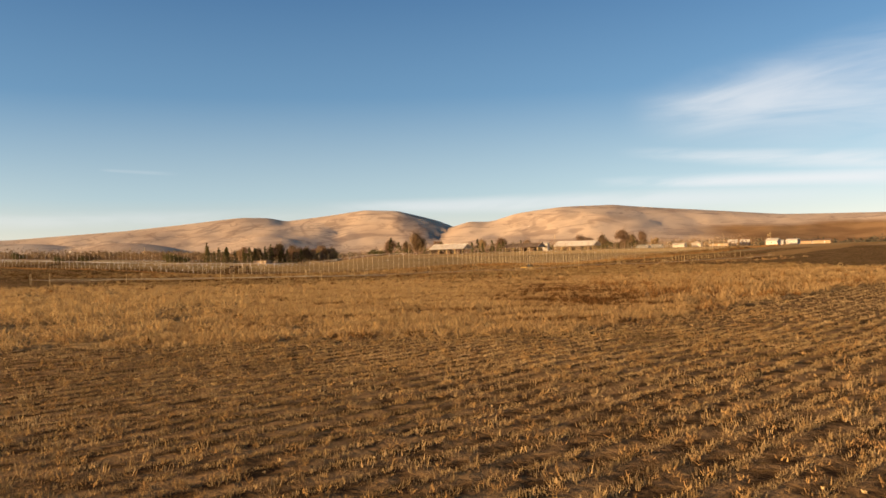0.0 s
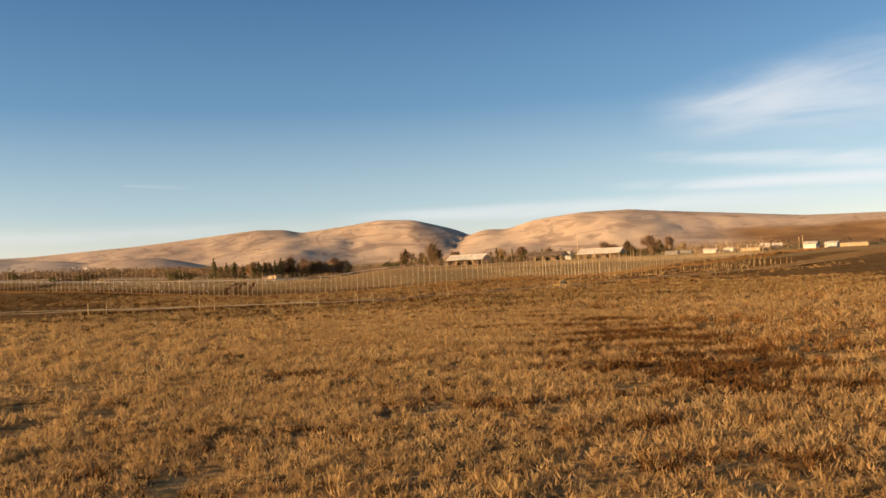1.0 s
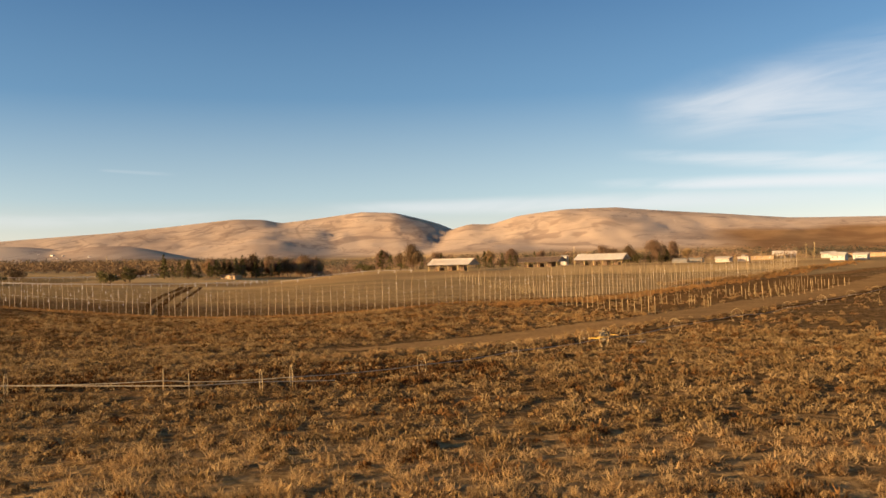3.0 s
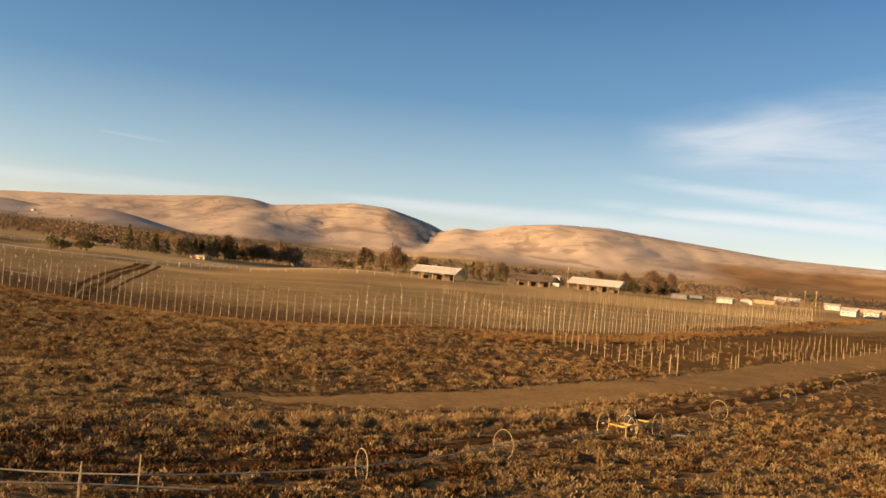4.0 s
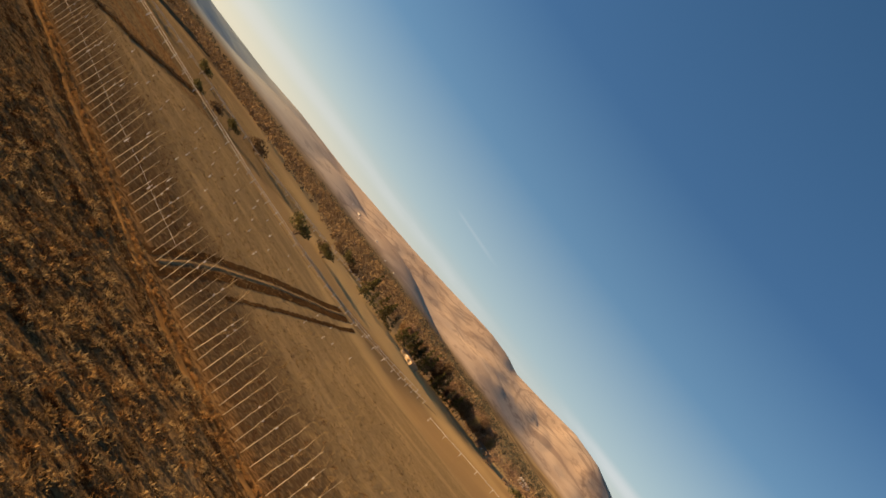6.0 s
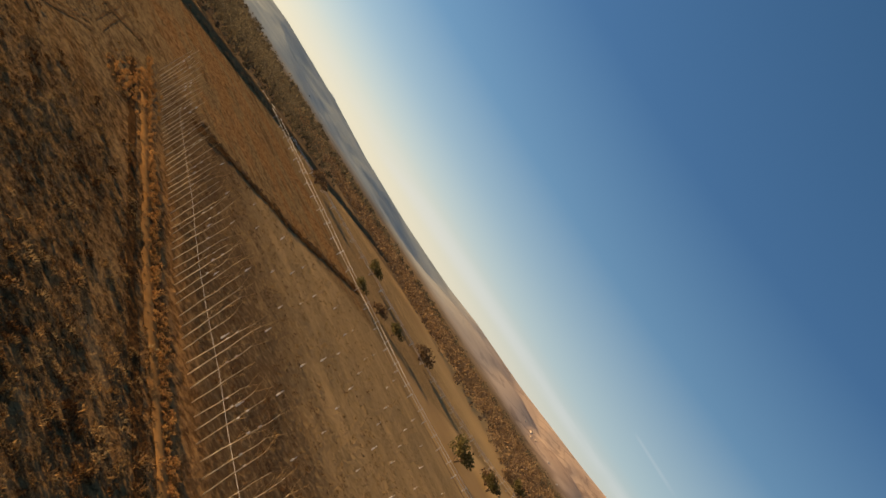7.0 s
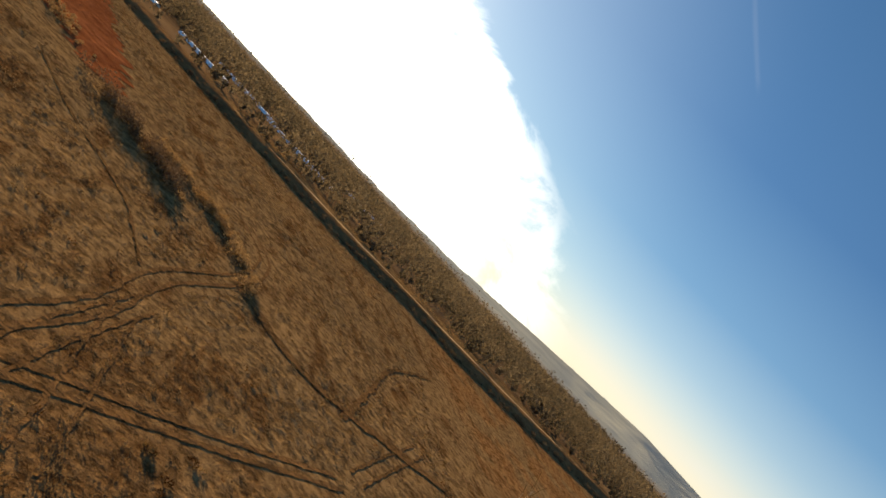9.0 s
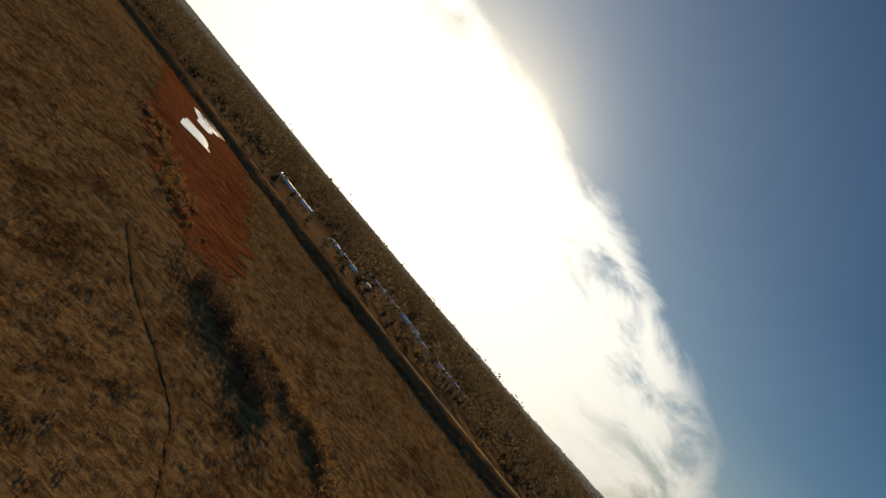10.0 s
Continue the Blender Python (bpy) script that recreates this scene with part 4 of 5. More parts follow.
DARK_PINE = lambda s: (lambda: pine(s))
belt, bare = [], []
for i in range(27):
    f = rnd.random() ** 1.15 * 0.78
    belt.append((-124 + 50 * f + rnd.uniform(-2, 2), 424 + 92 * f + rnd.uniform(-3, 14)))
for i in range(30):
    f = 1 - 0.75 * (i / 29) ** 1.6
    bare.append((-126 + 56 * f + rnd.uniform(-3, 3), 430 + 96 * f + rnd.uniform(-2, 18)))
plant([DARK_PINE(1), DARK_PINE(2), DARK_PINE(3), DARK_PINE(4), DARK_PINE(7)], belt, (0.7, 1.12), 11)
plant([lambda: twiggy_tree(21, BROWN_TWIG), lambda: twiggy_tree(22, TWIG), lambda: twiggy_tree(23, BROWN_TWIG), lambda: twiggy_tree(24, BRUSH)],
      bare + [(-88, 500), (-82, 506), (-86, 512), (-13, 470), (-3, 480), (-12, 398), (33, 470), (22, 474), (84, 480), (92, 476), (98, 456), (104, 470), (80, 484), (110, 480), (120, 500), (132, 520), (48, 478), (-20, 470), (-30, 480)], (0.75, 1.15), 12)
plant([lambda: bare_tree(31, TWIG, "birch_tree", "leafless pale-barked birch with spreading twigs"), lambda: bare_tree(32, TWIG, "birch_tree", "leafless pale-barked birch with spreading twigs")],
      [(-88, 490), (-75, 503), (-16.2, 394.6), (-11, 396), (-90, 486)], (0.75, 1.0), 13)
plant([DARK_PINE(5), DARK_PINE(6)], [(-22, 412), (-26, 416), (-9, 418), (-1, 440), (4, 436), (17.5, 424), (20, 430), (15, 436), (29, 430), (33, 438), (40, 466), (44, 470), (56, 478), (92, 478), (97, 484), (106, 462), (108, 468), (102, 474), (70, 480), (14, 400), (19, 404), (24, 409), (30, 416), (36, 428), (50, 436), (88, 446), (94, 450), (100, 452), (78, 452),
      (-40, 640), (-46, 648), (-52, 655), (-60, 660), (-34, 668), (-70, 690)], (0.55, 0.88), 14)
plant([lambda: shrub(41, NEEDLES), lambda: shrub(42, BRUSH)], [(-153, 331), (-154.5, 344), (-152.5, 352), (-162.5, 382), (-114, 350), (-121, 383), (-118, 380), (-140, 452), (-146, 456), (-150, 450), (-190, 372), (-214, 352)], (1.1, 1.7), 15)

plant([lambda: shrub(43, NEEDLES), lambda: shrub(44, NEEDLES), lambda: shrub(45, BRUSH)],
      [(-31, 418), (-18, 416), (-5, 424), (2, 428), (9, 430), (25, 436), (86, 452), (91, 455), (97, 458), (103, 460), (84, 458), (109, 458), (60, 470), (-36, 426)], (0.95, 1.4), 16)

# ---- farm buildings ----


def pole_barn(length, width, eave, ridge, roof, walls=False, label="long open pole barn with a pale tin roof"):
    ob = thing("pole_barn", label, "barn", "farm buildings")
    half = width / 2
    for s in (-1, 1):
        bm = bmesh.new()
        n = int(length / 0.45)
        rows = []
        for i in range(n + 1):
            x0, up = -length / 2 - 0.6 + (length + 1.2) * i / n, 0.05 if i % 2 else 0.0
            rows.append((bm.verts.new((x0, s * (half + 0.8), eave - 0.25 + up)), bm.verts.new((x0, 0, ridge + up))))
        for (p, q), (p2, q2) in zip(rows[:-1], rows[1:]):
            bm.faces.new((p, p2, q2, q))
        bmesh.ops.solidify(bm, geom=bm.faces[:], thickness=0.08)
        part("roof", bm, roof, ob)
    bm = bmesh.new()
    box(bm, -length / 2 - 0.6, -0.25, ridge + 0.03, length / 2 + 0.6, 0.25, ridge + 0.12)
    part("ridge_cap", bm, roof, ob)
    for s in (-1, 1):
        bm = bmesh.new()
        x = s * (length / 2 - 0.1)
        a = [bm.verts.new(p) for p in ((x, -half, eave - 0.35), (x, half, eave - 0.35), (x, half, eave), (x, 0, ridge - 0.1), (x, -half, eave))]
        bm.faces.new(a)
        bmesh.ops.solidify(bm, geom=bm.faces[:], thickness=0.1)
        part("gable", bm, PLASTER, ob)
    k = int(length / 4)
    for i in range(k + 1):
        for s in (-1, 1):
            bm = bmesh.new()
            x = -length / 2 + length * i / k
            box(bm, x - 0.09, s * half - 0.09, -0.8, x + 0.09, s * half + 0.09, eave, 0.02)
            part("post", bm, STAKE, ob)
    if walls:
        for s in (-1, 1):
            bm = bmesh.new()
            box(bm, -length / 2 + 0.15, s * half - 0.08, -0.6, length / 2 - 0.15, s * half + 0.08, eave * 0.72)
            part("wall", bm, TAN_WALL, ob)
        for s in (-1, 1):
            bm = bmesh.new()
            box(bm, s * (length / 2 - 0.06) - 0.06, -half + 0.15, -0.6, s * (length / 2 - 0.06) + 0.06, half - 0.15, eave - 0.36)
            part("wall", bm, PLASTER, ob)
    for i in range(int(length / 5)):
        bm = bmesh.new()
        x = -length / 2 + 2.5 + i * 5
        box(bm, x - 1.1, -half * 0.5, -0.5, x + 1.1, half * 0.35, 1.1 + (i % 3) * 0.5, 0.1)
        part("bale", bm, BARK, ob, "dark stored bale under the roof")
    return ob


pole_barn(16, 10, 2.4, 4.4, ROOF_TIN).matrix_basis = at(3.5, 384.0, -24, 0.0)
pole_barn(17, 10, 2.4, 4.2, ROOF_OLD, False, "long low open barn with a weathered brown roof").matrix_basis = at(40.5, 410, -30, 0.0)
pole_barn(21, 11, 2.6, 4.9, ROOF_TIN, False, "long open shed with a pale tin roof").matrix_basis = at(69.5, 432, -30, 0.0)


def house(w, d, h, roof_h, wall_mat, roof_mat, label, windows=3):
    ob = thing("house", label, "house", "farm houses")
    bm = bmesh.new()
    box(bm, -w / 2, -d / 2, -1.0, w / 2, d / 2, h)
    part("wall", bm, wall_mat, ob)
    for s in (-1, 1):
        bm = bmesh.new()
        v = [bm.verts.new(p) for p in ((-w / 2 - 0.4, s * (d / 2 + 0.5), h - 0.15), (w / 2 + 0.4, s * (d / 2 + 0.5), h - 0.15), (w / 2 + 0.4, 0, h + roof_h), (-w / 2 - 0.4, 0, h + roof_h))]
        bm.faces.new(v)
        bmesh.ops.solidify(bm, geom=bm.faces[:], thickness=0.14)
        part("roof", bm, roof_mat, ob)
    for s in (-1, 1):
        bm = bmesh.new()
        x = s * (w / 2 - 0.05)
        bm.faces.new([bm.verts.new(p) for p in ((x, -d / 2, h), (x, d / 2, h), (x, 0, h + roof_h - 0.1))])
        bmesh.ops.solidify(bm, geom=bm.faces[:], thickness=0.1)
        part("gable", bm, wall_mat, ob)
    for s in (-1, 1):
        for i in range(windows):
            x = -w / 2 + w * (i + 0.5) / windows
            bm = bmesh.new()
            box(bm, x - 0.55, s * d / 2 - 0.06, h * 0.35, x + 0.55, s * d / 2 + 0.05, h * 0.8)
            win = part("window", bm, WHITE_WOOD, ob)
            bm = bmesh.new()
            box(bm, x - 0.42, s * (d / 2 + 0.03) - 0.03, h * 0.35 + 0.12, x + 0.42, s * (d / 2 + 0.03) + 0.04, h * 0.8 - 0.12)
            part("pane", bm, GLASS, win)
    return ob


HOUSES = [(55, 446, 3.6, 3.6, 5.2, 0.7, -26, PLASTER, ROOF_TIN, "white two-storey farm tower house with a low roof"),
          (123, 433, 8, 5, 2.2, 1.0, -36, PLASTER, ROOF_TIN, "low white farmhouse with a tin roof"),
          (132.5, 435, 5, 6, 2.4, 1.4, 62, PLASTER, ROOF_TIN, "small white house with a bright gable"),
          (165, 497, 14, 6, 2.6, 0.4, -31, TAN_WALL, ROOF_OLD, "long low tan shed with a flat brown roof"),
          (174, 500, 6.5, 6.5, 2.8, 2.6, -26, TAN_WALL, ROOF_TIN, "square tan house with a steep pale roof"),
          (183, 505, 6.5, 6.5, 2.8, 2.6, -26, TAN_WALL, ROOF_TIN, "square tan house with a steep pale roof"),
          (203, 506, 9, 5, 3.0, 1.2, -26, PLASTER, ROOF_TIN, "low white farmhouse with a tin roof"),
          (224, 505, 26, 7, 3.0, 1.0, -31, TAN_WALL, ROOF_OLD, "long tan barn with a rusty roof"),
          (160.5, 405, 7, 6, 2.6, 1.6, -41, PLASTER, ROOF_TIN, "bright white house with a pale gable"),
          (173, 412, 7, 5, 2.6, 1.0, -41, PLASTER, ROOF_TIN, "white shed beside the house"),
          (-97, 447, 13, 5, 2.2, 0.5, -36, TAN_WALL, ROOF_OLD, "flat tan shed below dark conifers"),
          (-66, 522, 13, 7, 2.6, 0.8, -36, TAN_WALL, ROOF_OLD, "low open brown shed among trees"),
          (-60, 690, 10, 7, 3.0, 1.6, -16, PLASTER, ROOF_TIN, "distant white house with dark trees")]
for hx, hy, w, d, h, rh, turn, wm, rm, label in HOUSES:
    house(w, d, h, rh, wm, rm, label).matrix_basis = at(hx, hy, turn, 0, 0.78)

# ---- late landscape: levee, sheds, woods, brush ----
ribbon("earth_bank", [(-300, 60), (-262, 140), (-238, 178), (-226, 205), (-219, 235), (-219, 262), (-222, 292), (-232, 325), (-238, 352), (-250, 380), (-285, 450), (-330, 540)],
       9.0, BANK_SOIL, "long dark earth bank of a canal", "bank", 0.05, crown=1.25, wobble=1.1, seed=7)
ribbon("bank_road", [(-312, 60), (-275, 140), (-251, 178), (-238, 206), (-231, 236), (-231, 262), (-234, 292), (-244, 325), (-250, 352)],
       3.5, PALE_DUST, "pale road behind the canal bank", "road", 0.3, wobble=0.3, seed=8)
wheel_track([(-84, 196), (-95, 204.5), (-105, 212.8), (-111, 220), (-115.5, 225.3), (-119, 229), (-122, 232.4)], 1.15, 0.45, RUT_SOIL, "dark wheel rut across dry grass", 90)
wheel_track([(-90, 206), (-100, 208.6), (-108.4, 211.5), (-112.4, 213), (-118.5, 214.6), (-124.5, 215), (-130.6, 216.3), (-136, 218.6), (-142.6, 221), (-149, 222.3), (-156, 222.6), (-163, 219)], 1.3, 0.34, RUT_SOIL, "curving wheel rut across dry grass", 92)
wheel_track([(-96, 211), (-104, 212.5), (-111, 213.6), (-117, 214.9), (-122, 216)], 1.5, 0.24, RUT_SOIL, "faint wheel rut across dry grass", 94)
wheel_track([(-101, 216), (-107, 216), (-113, 215.6), (-119, 215.4)], 1.5, 0.24, RUT_SOIL, "faint wheel rut across dry grass", 96)
wheel_track([(-124.7, 234.1), (-131.9, 237.6), (-142.9, 243.2)], 1.3, 0.26, RUT_SOIL, "dark wheel rut at the row's end", 100)
ribbon("foot_track", [(-132.9, 232.9), (-144.8, 236.6), (-155.9, 239.6), (-164.7, 242.8), (-176.5, 250.8)], 0.5, RUT_SOIL, "narrow winding track in dry grass", "track", 0.05, wobble=0.25, seed=18, step=0.9)
ribbon("foot_track", [(-152, 195), (-144, 201.6), (-140, 206.3), (-135.3, 210.7), (-127, 214)], 0.22, RUT_SOIL, "narrow foot track in dry grass", "track", 0.07, wobble=0.15, seed=11, step=0.7)
ribbon("ditch", [(-140, 221.5), (-137, 224), (-134, 227.5), (-134, 232), (-137, 238), (-139, 246)], 1.4, RUT_SOIL, "dark weedy ditch in dry grass", "ditch", 0.07, wobble=0.4, seed=15)
ribbon("bare_earth", [(-163, 199), (-178, 190), (-200, 178), (-226, 165), (-258, 146)], [5, 14, 19, 20, 18], RED_EARTH, "reddish bare earth beside the ponds", "bare earth", 0.05, wobble=1.5, seed=12)
ribbon("pond", [(-208, 172.5), (-216, 168)], [5.5, 4.0], WATER, "small pond glinting in bare earth", "pond", 0.09, wobble=0.4, seed=13)
ribbon("pond", [(-224, 166), (-236, 161), (-252, 163)], [2.0, 7.0, 2.5], WATER, "small pond glinting in bare earth", "pond", 0.09, wobble=0.4, seed=14)


def brush_line(name, points, count, width, height, mat, label, seed, size=0.22, per=26):
    r = np.random.RandomState(seed)
    pts = np.array(points, float)
    t = np.sort(r.rand(count)) * (len(pts) - 1)
    cx = np.interp(t, range(len(pts)), pts[:, 0]) + r.normal(size=count) * width
    cy = np.interp(t, range(len(pts)), pts[:, 1]) + r.normal(size=count) * width
    hh = height * r.uniform(0.4, 1.2, count)
    c = np.stack([cx, cy, ground_z(cx, cy) + hh * 0.5], -1)
    ob = leaf_cloud(name, c, hh * 0.75, per, size, mat, seed, None, 0.75)
    return tagged(ob, label, "scrub", kind="stuff")


brush_line("scrub_hedge", [(-160, 198.5), (-155, 205), (-151.5, 209.4), (-147, 212.5)], 60, 0.9, 1.6, BRUSH, "thick dark scrub along a ditch", 51, 0.09, 110)
brush_line("scrub_hedge", [(-161, 207), (-156.5, 211), (-154.4, 215), (-150.7, 218), (-146.4, 220.3), (-140, 222)], 150, 0.55, 0.9, KHAKI, "pale straw reeds along a ditch", 52, 0.07, 70)
brush_line("scrub_hedge", [(-168, 193), (-178, 185), (-196, 170)], 110, 1.3, 0.7, KHAKI, "pale weeds round bare earth", 53, 0.08, 60)
brush_line("scrub_hedge", [(-133, 259), (-140, 293), (-150, 324)], 140, 0.7, 0.5, BRUSH, "dark weeds along a ditch", 54, 0.10, 40)
brush_line("earth_mound", [(-114, 236), (-119, 240), (-125, 243)], 160, 2.0, 0.35, GOLD_WEED, "low heap of golden weeds at the row's end", 55, 0.07, 50)
brush_line("scrub_hedge", [(-258, 142), (-234, 179), (-222, 206), (-215, 235), (-215, 262), (-218, 292), (-228, 325), (-234, 352)], 420, 1.3, 0.8, BRUSH, "dark scrub along the canal bank", 59, 0.10, 50)
BELT = [(-128, 243.6), (-104, 236.6), (-80, 230.6), (-60, 226.8), (-47, 223), (-35, 220), (-21, 218.5), (-6, 220)]
ribbon("weed_belt", BELT, 1.3, GOLD_WEED, "strip of golden weeds along the orchard row", "weeds", 0.05, crown=0.12, wobble=0.35, seed=16)
ribbon("wheel_rut", [(x_, y_ - 2.1) for x_, y_ in BELT], 1.1, DARK_SOIL, "dark worn track beside the golden weeds", "track", 0.05, wobble=0.2, seed=17)
brush_line("golden_weeds", [(-136, 247), (-104, 237.6), (-80, 231.6), (-60, 227.8), (-47, 224), (-35, 221), (-21, 219.5), (-6, 221), (5, 226)], 1300, 0.4, 0.40, GOLD_WEED, "narrow belt of golden weeds along the orchard", 56, 0.05, 55)
brush_line("golden_weeds", [(57, 279), (70, 288), (83, 293), (107, 325), (122, 336)], 220, 1.4, 1.1, STRAW, "tall golden weeds among orchard stakes", 57, 0.16, 30)
brush_line("golden_weeds", [(10, 213), (22, 226), (36, 240), (60, 268), (100, 310), (150, 370)], 1900, 1.8, 0.5, GOLD_WEED, "golden weeds between the sapling rows", 58, 0.09, 36)


SHEDS = [(-327, 159, 60), (-303, 188, 60), (-369, 195, 72), (-354, 203, 70), (-329, 220, 70), (-322, 228, 72), (-420, 262, 80)]


def woods(name, count, xr, yr, height, mat, label, seed, size=0.6, per=40):
    r = np.random.RandomState(seed)
    cx, cy = r.uniform(*xr, count), r.uniform(*yr, count)
    ok = np.ones(count, bool)
    for sx_, sy_, _ in SHEDS:
        ok &= np.hypot(cx - sx_ - 10, cy - sy_) > 19
    cx, cy = cx[ok], cy[ok]
    hh = height * r.uniform(0.45, 1.3, len(cx))
    c = np.stack([cx, cy, ground_z(cx, cy) + hh * 0.5], -1)
    ob = leaf_cloud(name, c, hh * 0.55, per, size, mat, seed, None, 0.95)
    return tagged(ob, label, "woods", kind="stuff")




def thicket(name, count, xr, yr, lo, hi, mat, label, seed, size, per):
    """Bare trees packed close: each a loose crown of several lobes, tall ones among low ones."""
    r = np.random.RandomState(seed)
    cx, cy = r.uniform(*xr, count), r.uniform(*yr, count)
    ok = waves(cx, cy, 60.0, seed) > r.uniform(-1.3, 0.1, count)
    for sx_, sy_, _ in SHEDS:
        ok &= np.hypot(cx - sx_ - 9, cy - sy_) > 18
    ok &= cx < np.interp(cy, [60, 140, 178, 206, 236, 262, 292, 325, 352, 440], [-316, -279, -255, -242, -235, -235, -238, -248, -254, -300]) - 3
    cx, cy = cx[ok], cy[ok]
    h = lo + (hi - lo) * r.rand(len(cx)) ** 2.2
    lobes = 7
    a, f = r.uniform(0, 6.2832, (len(cx), lobes)), r.uniform(0, 1, (len(cx), lobes))
    wide = h[:, None] * 0.30 * r.uniform(0.3, 1.1, a.shape) * np.sin(np.pi * (0.2 + 0.75 * f))
    c = np.stack([cx[:, None] + wide * np.cos(a), cy[:, None] + wide * np.sin(a), ground_z(cx, cy)[:, None] + h[:, None] * (0.12 + 0.80 * f)], -1).reshape(-1, 3)
    ob = leaf_cloud(name, c, np.repeat(h, lobes) * r.uniform(0.12, 0.24, len(c)), per, size, mat, seed, None, 1.1)
    return tagged(ob, label, "woods", kind="stuff")


thicket("woods", 3000, (-400, -238), (40, 440), 2.0, 9.5, WOODS, "bare brown woods beyond the canal bank", 61, 0.24, 13)
woods("woods", 1500, (-560, -390), (20, 470), 10.0, WOODS, "bare brown woods beyond the canal bank", 66, 0.45, 40)
woods("woods", 2400, (-1200, -500), (-200, 900), 6.0, WOODS, "distant bare woods in the valley", 62, 1.1)
woods("woods", 3200, (-440, -135), (470, 900), 5.5, BRUSH, "bare brown woods behind the lanes", 63, 0.45, 26)
woods("woods", 330, (-75, 190), (478, 640), 6.5, BROWN_TWIG, "brown leafless thicket behind the barns", 65, 0.30, 60)
woods("woods", 1300, (-420, 500), (650, 1250), 7.0, WOODS, "far brown trees below the hills", 64, 0.7, 28)


def long_roof(length, width, label, height=0.95, group="greenhouses", cover=COVER):
    ob = thing("greenhouse", label, "greenhouse", group)
    bm = bmesh.new()
    n = 8
    for i in range(n):
        a0, a1 = math.pi * i / n, math.pi * (i + 1) / n
        v = [bm.verts.new(p) for p in ((-length / 2, width / 2 * math.cos(a0), height * math.sin(a0)), (length / 2, width / 2 * math.cos(a0), height * math.sin(a0)),
                                       (length / 2, width / 2 * math.cos(a1), height * math.sin(a1)), (-length / 2, width / 2 * math.cos(a1), height * math.sin(a1)))]
        bm.faces.new(v)
    part("cover", bm, cover, ob, "plastic sheet cover")
    for s in (-1, 1):
        bm = bmesh.new()
        bm.faces.new([bm.verts.new((s * (length / 2 - 0.05), width / 2 * math.cos(math.pi * i / n), (height - 0.02) * math.sin(math.pi * i / n))) for i in range(n + 1)])
        bmesh.ops.solidify(bm, geom=bm.faces[:], thickness=0.1)
        part("end_wall", bm, PLASTER, ob)
    return ob


roof = long_roof(20, 3.4, "long low white greenhouse beyond the canal bank")
for i, (px, py, turn) in enumerate(SHEDS):
    m = at(px, py, turn)
    if i == 0:
        roof.matrix_basis = m
    else:
        copy_thing(roof, m)

for px, py, turn in ((105, 436, -32), (113, 441, -32)):
    long_roof(6.5, 5, "dull grey plastic greenhouse among the young trees", 2.1, "grey greenhouses", GREY_COVER).matrix_basis = at(px, py, turn)

# village houses on the far slope
VILLAGE = [(-659, 1477), (-636, 1444), (-636, 1466), (-531, 1408), (-506, 1412), (-226, 620), (-586, 1450), (-687, 1486), (426, 2559), (233, 2253), (512, 2863), (536, 2711), (629, 2603), (649, 2577), (439, 2562), (604, 2222), (-213, 1903), (770, 2626)]
vh = None
for px, py in VILLAGE:
    m = at(px, py, rnd.choice((-25, 65)) + rnd.uniform(-12, 12), 0, rnd.uniform(0.38, 0.6))
    if vh is None:
        vh = house(14, 9, 3.8, 2.2, PLASTER, ROOF_TIN, "distant white village house on the slope", 2)
        tagged(vh, group="village houses")
        vh.matrix_basis = m
    else:
        copy_thing(vh, m)


def utility_pole(h=9.0):
    ob = thing("utility_pole", "pale wooden utility pole with a crossarm", "utility pole", "utility poles")
    bm = bmesh.new()
    tube(bm, (0, 0, -0.5), (0, 0, h), 0.16, 0.10, 8)
    part("pole", bm, STAKE, ob)
    bm = bmesh.new()
    box(bm, -0.9, -0.06, h - 0.8, 0.9, 0.06, h - 0.66)
    part("crossarm", bm, STAKE, ob)
    return ob


up = utility_pole()
for i, (px, py) in enumerate([(-48, 640), (220, 560), (140, 560), (62, 462), (250, 640), (-215, 600)]):
    m = at(px, py, rnd.uniform(0, 180))
    if i == 0:
        up.matrix_basis = m
    else:
        copy_thing(up, m)


def rail_fence(points, label, step=6.0):
    ob = thing("rail_fence", label, "fence", "lane fences")
    pts = np.array(points, float)
    along = np.concatenate([[0], np.cumsum(np.hypot(*np.diff(pts, axis=0).T))])
    s = np.arange(0, along[-1], step)
    xs, ys = np.interp(s, along, pts[:, 0]), np.interp(s, along, pts[:, 1])
    for i in range(len(s)):
        bm = bmesh.new()
        z = gz(xs[i], ys[i])
        tube(bm, (xs[i], ys[i], z - 0.3), (xs[i], ys[i], z + 1.3), 0.07, 0.06, 5)
        part("post", bm, WHITE_WOOD, ob)
        if i + 1 < len(s):
            z2 = gz(xs[i + 1], ys[i + 1])
            for h in (1.05,):
                bm = bmesh.new()
                tube(bm, (xs[i], ys[i], z + h), (xs[i + 1], ys[i + 1], z2 + h), 0.042, 0.042, 4)
                part("rail", bm, WHITE_WOOD, ob)
    return ob


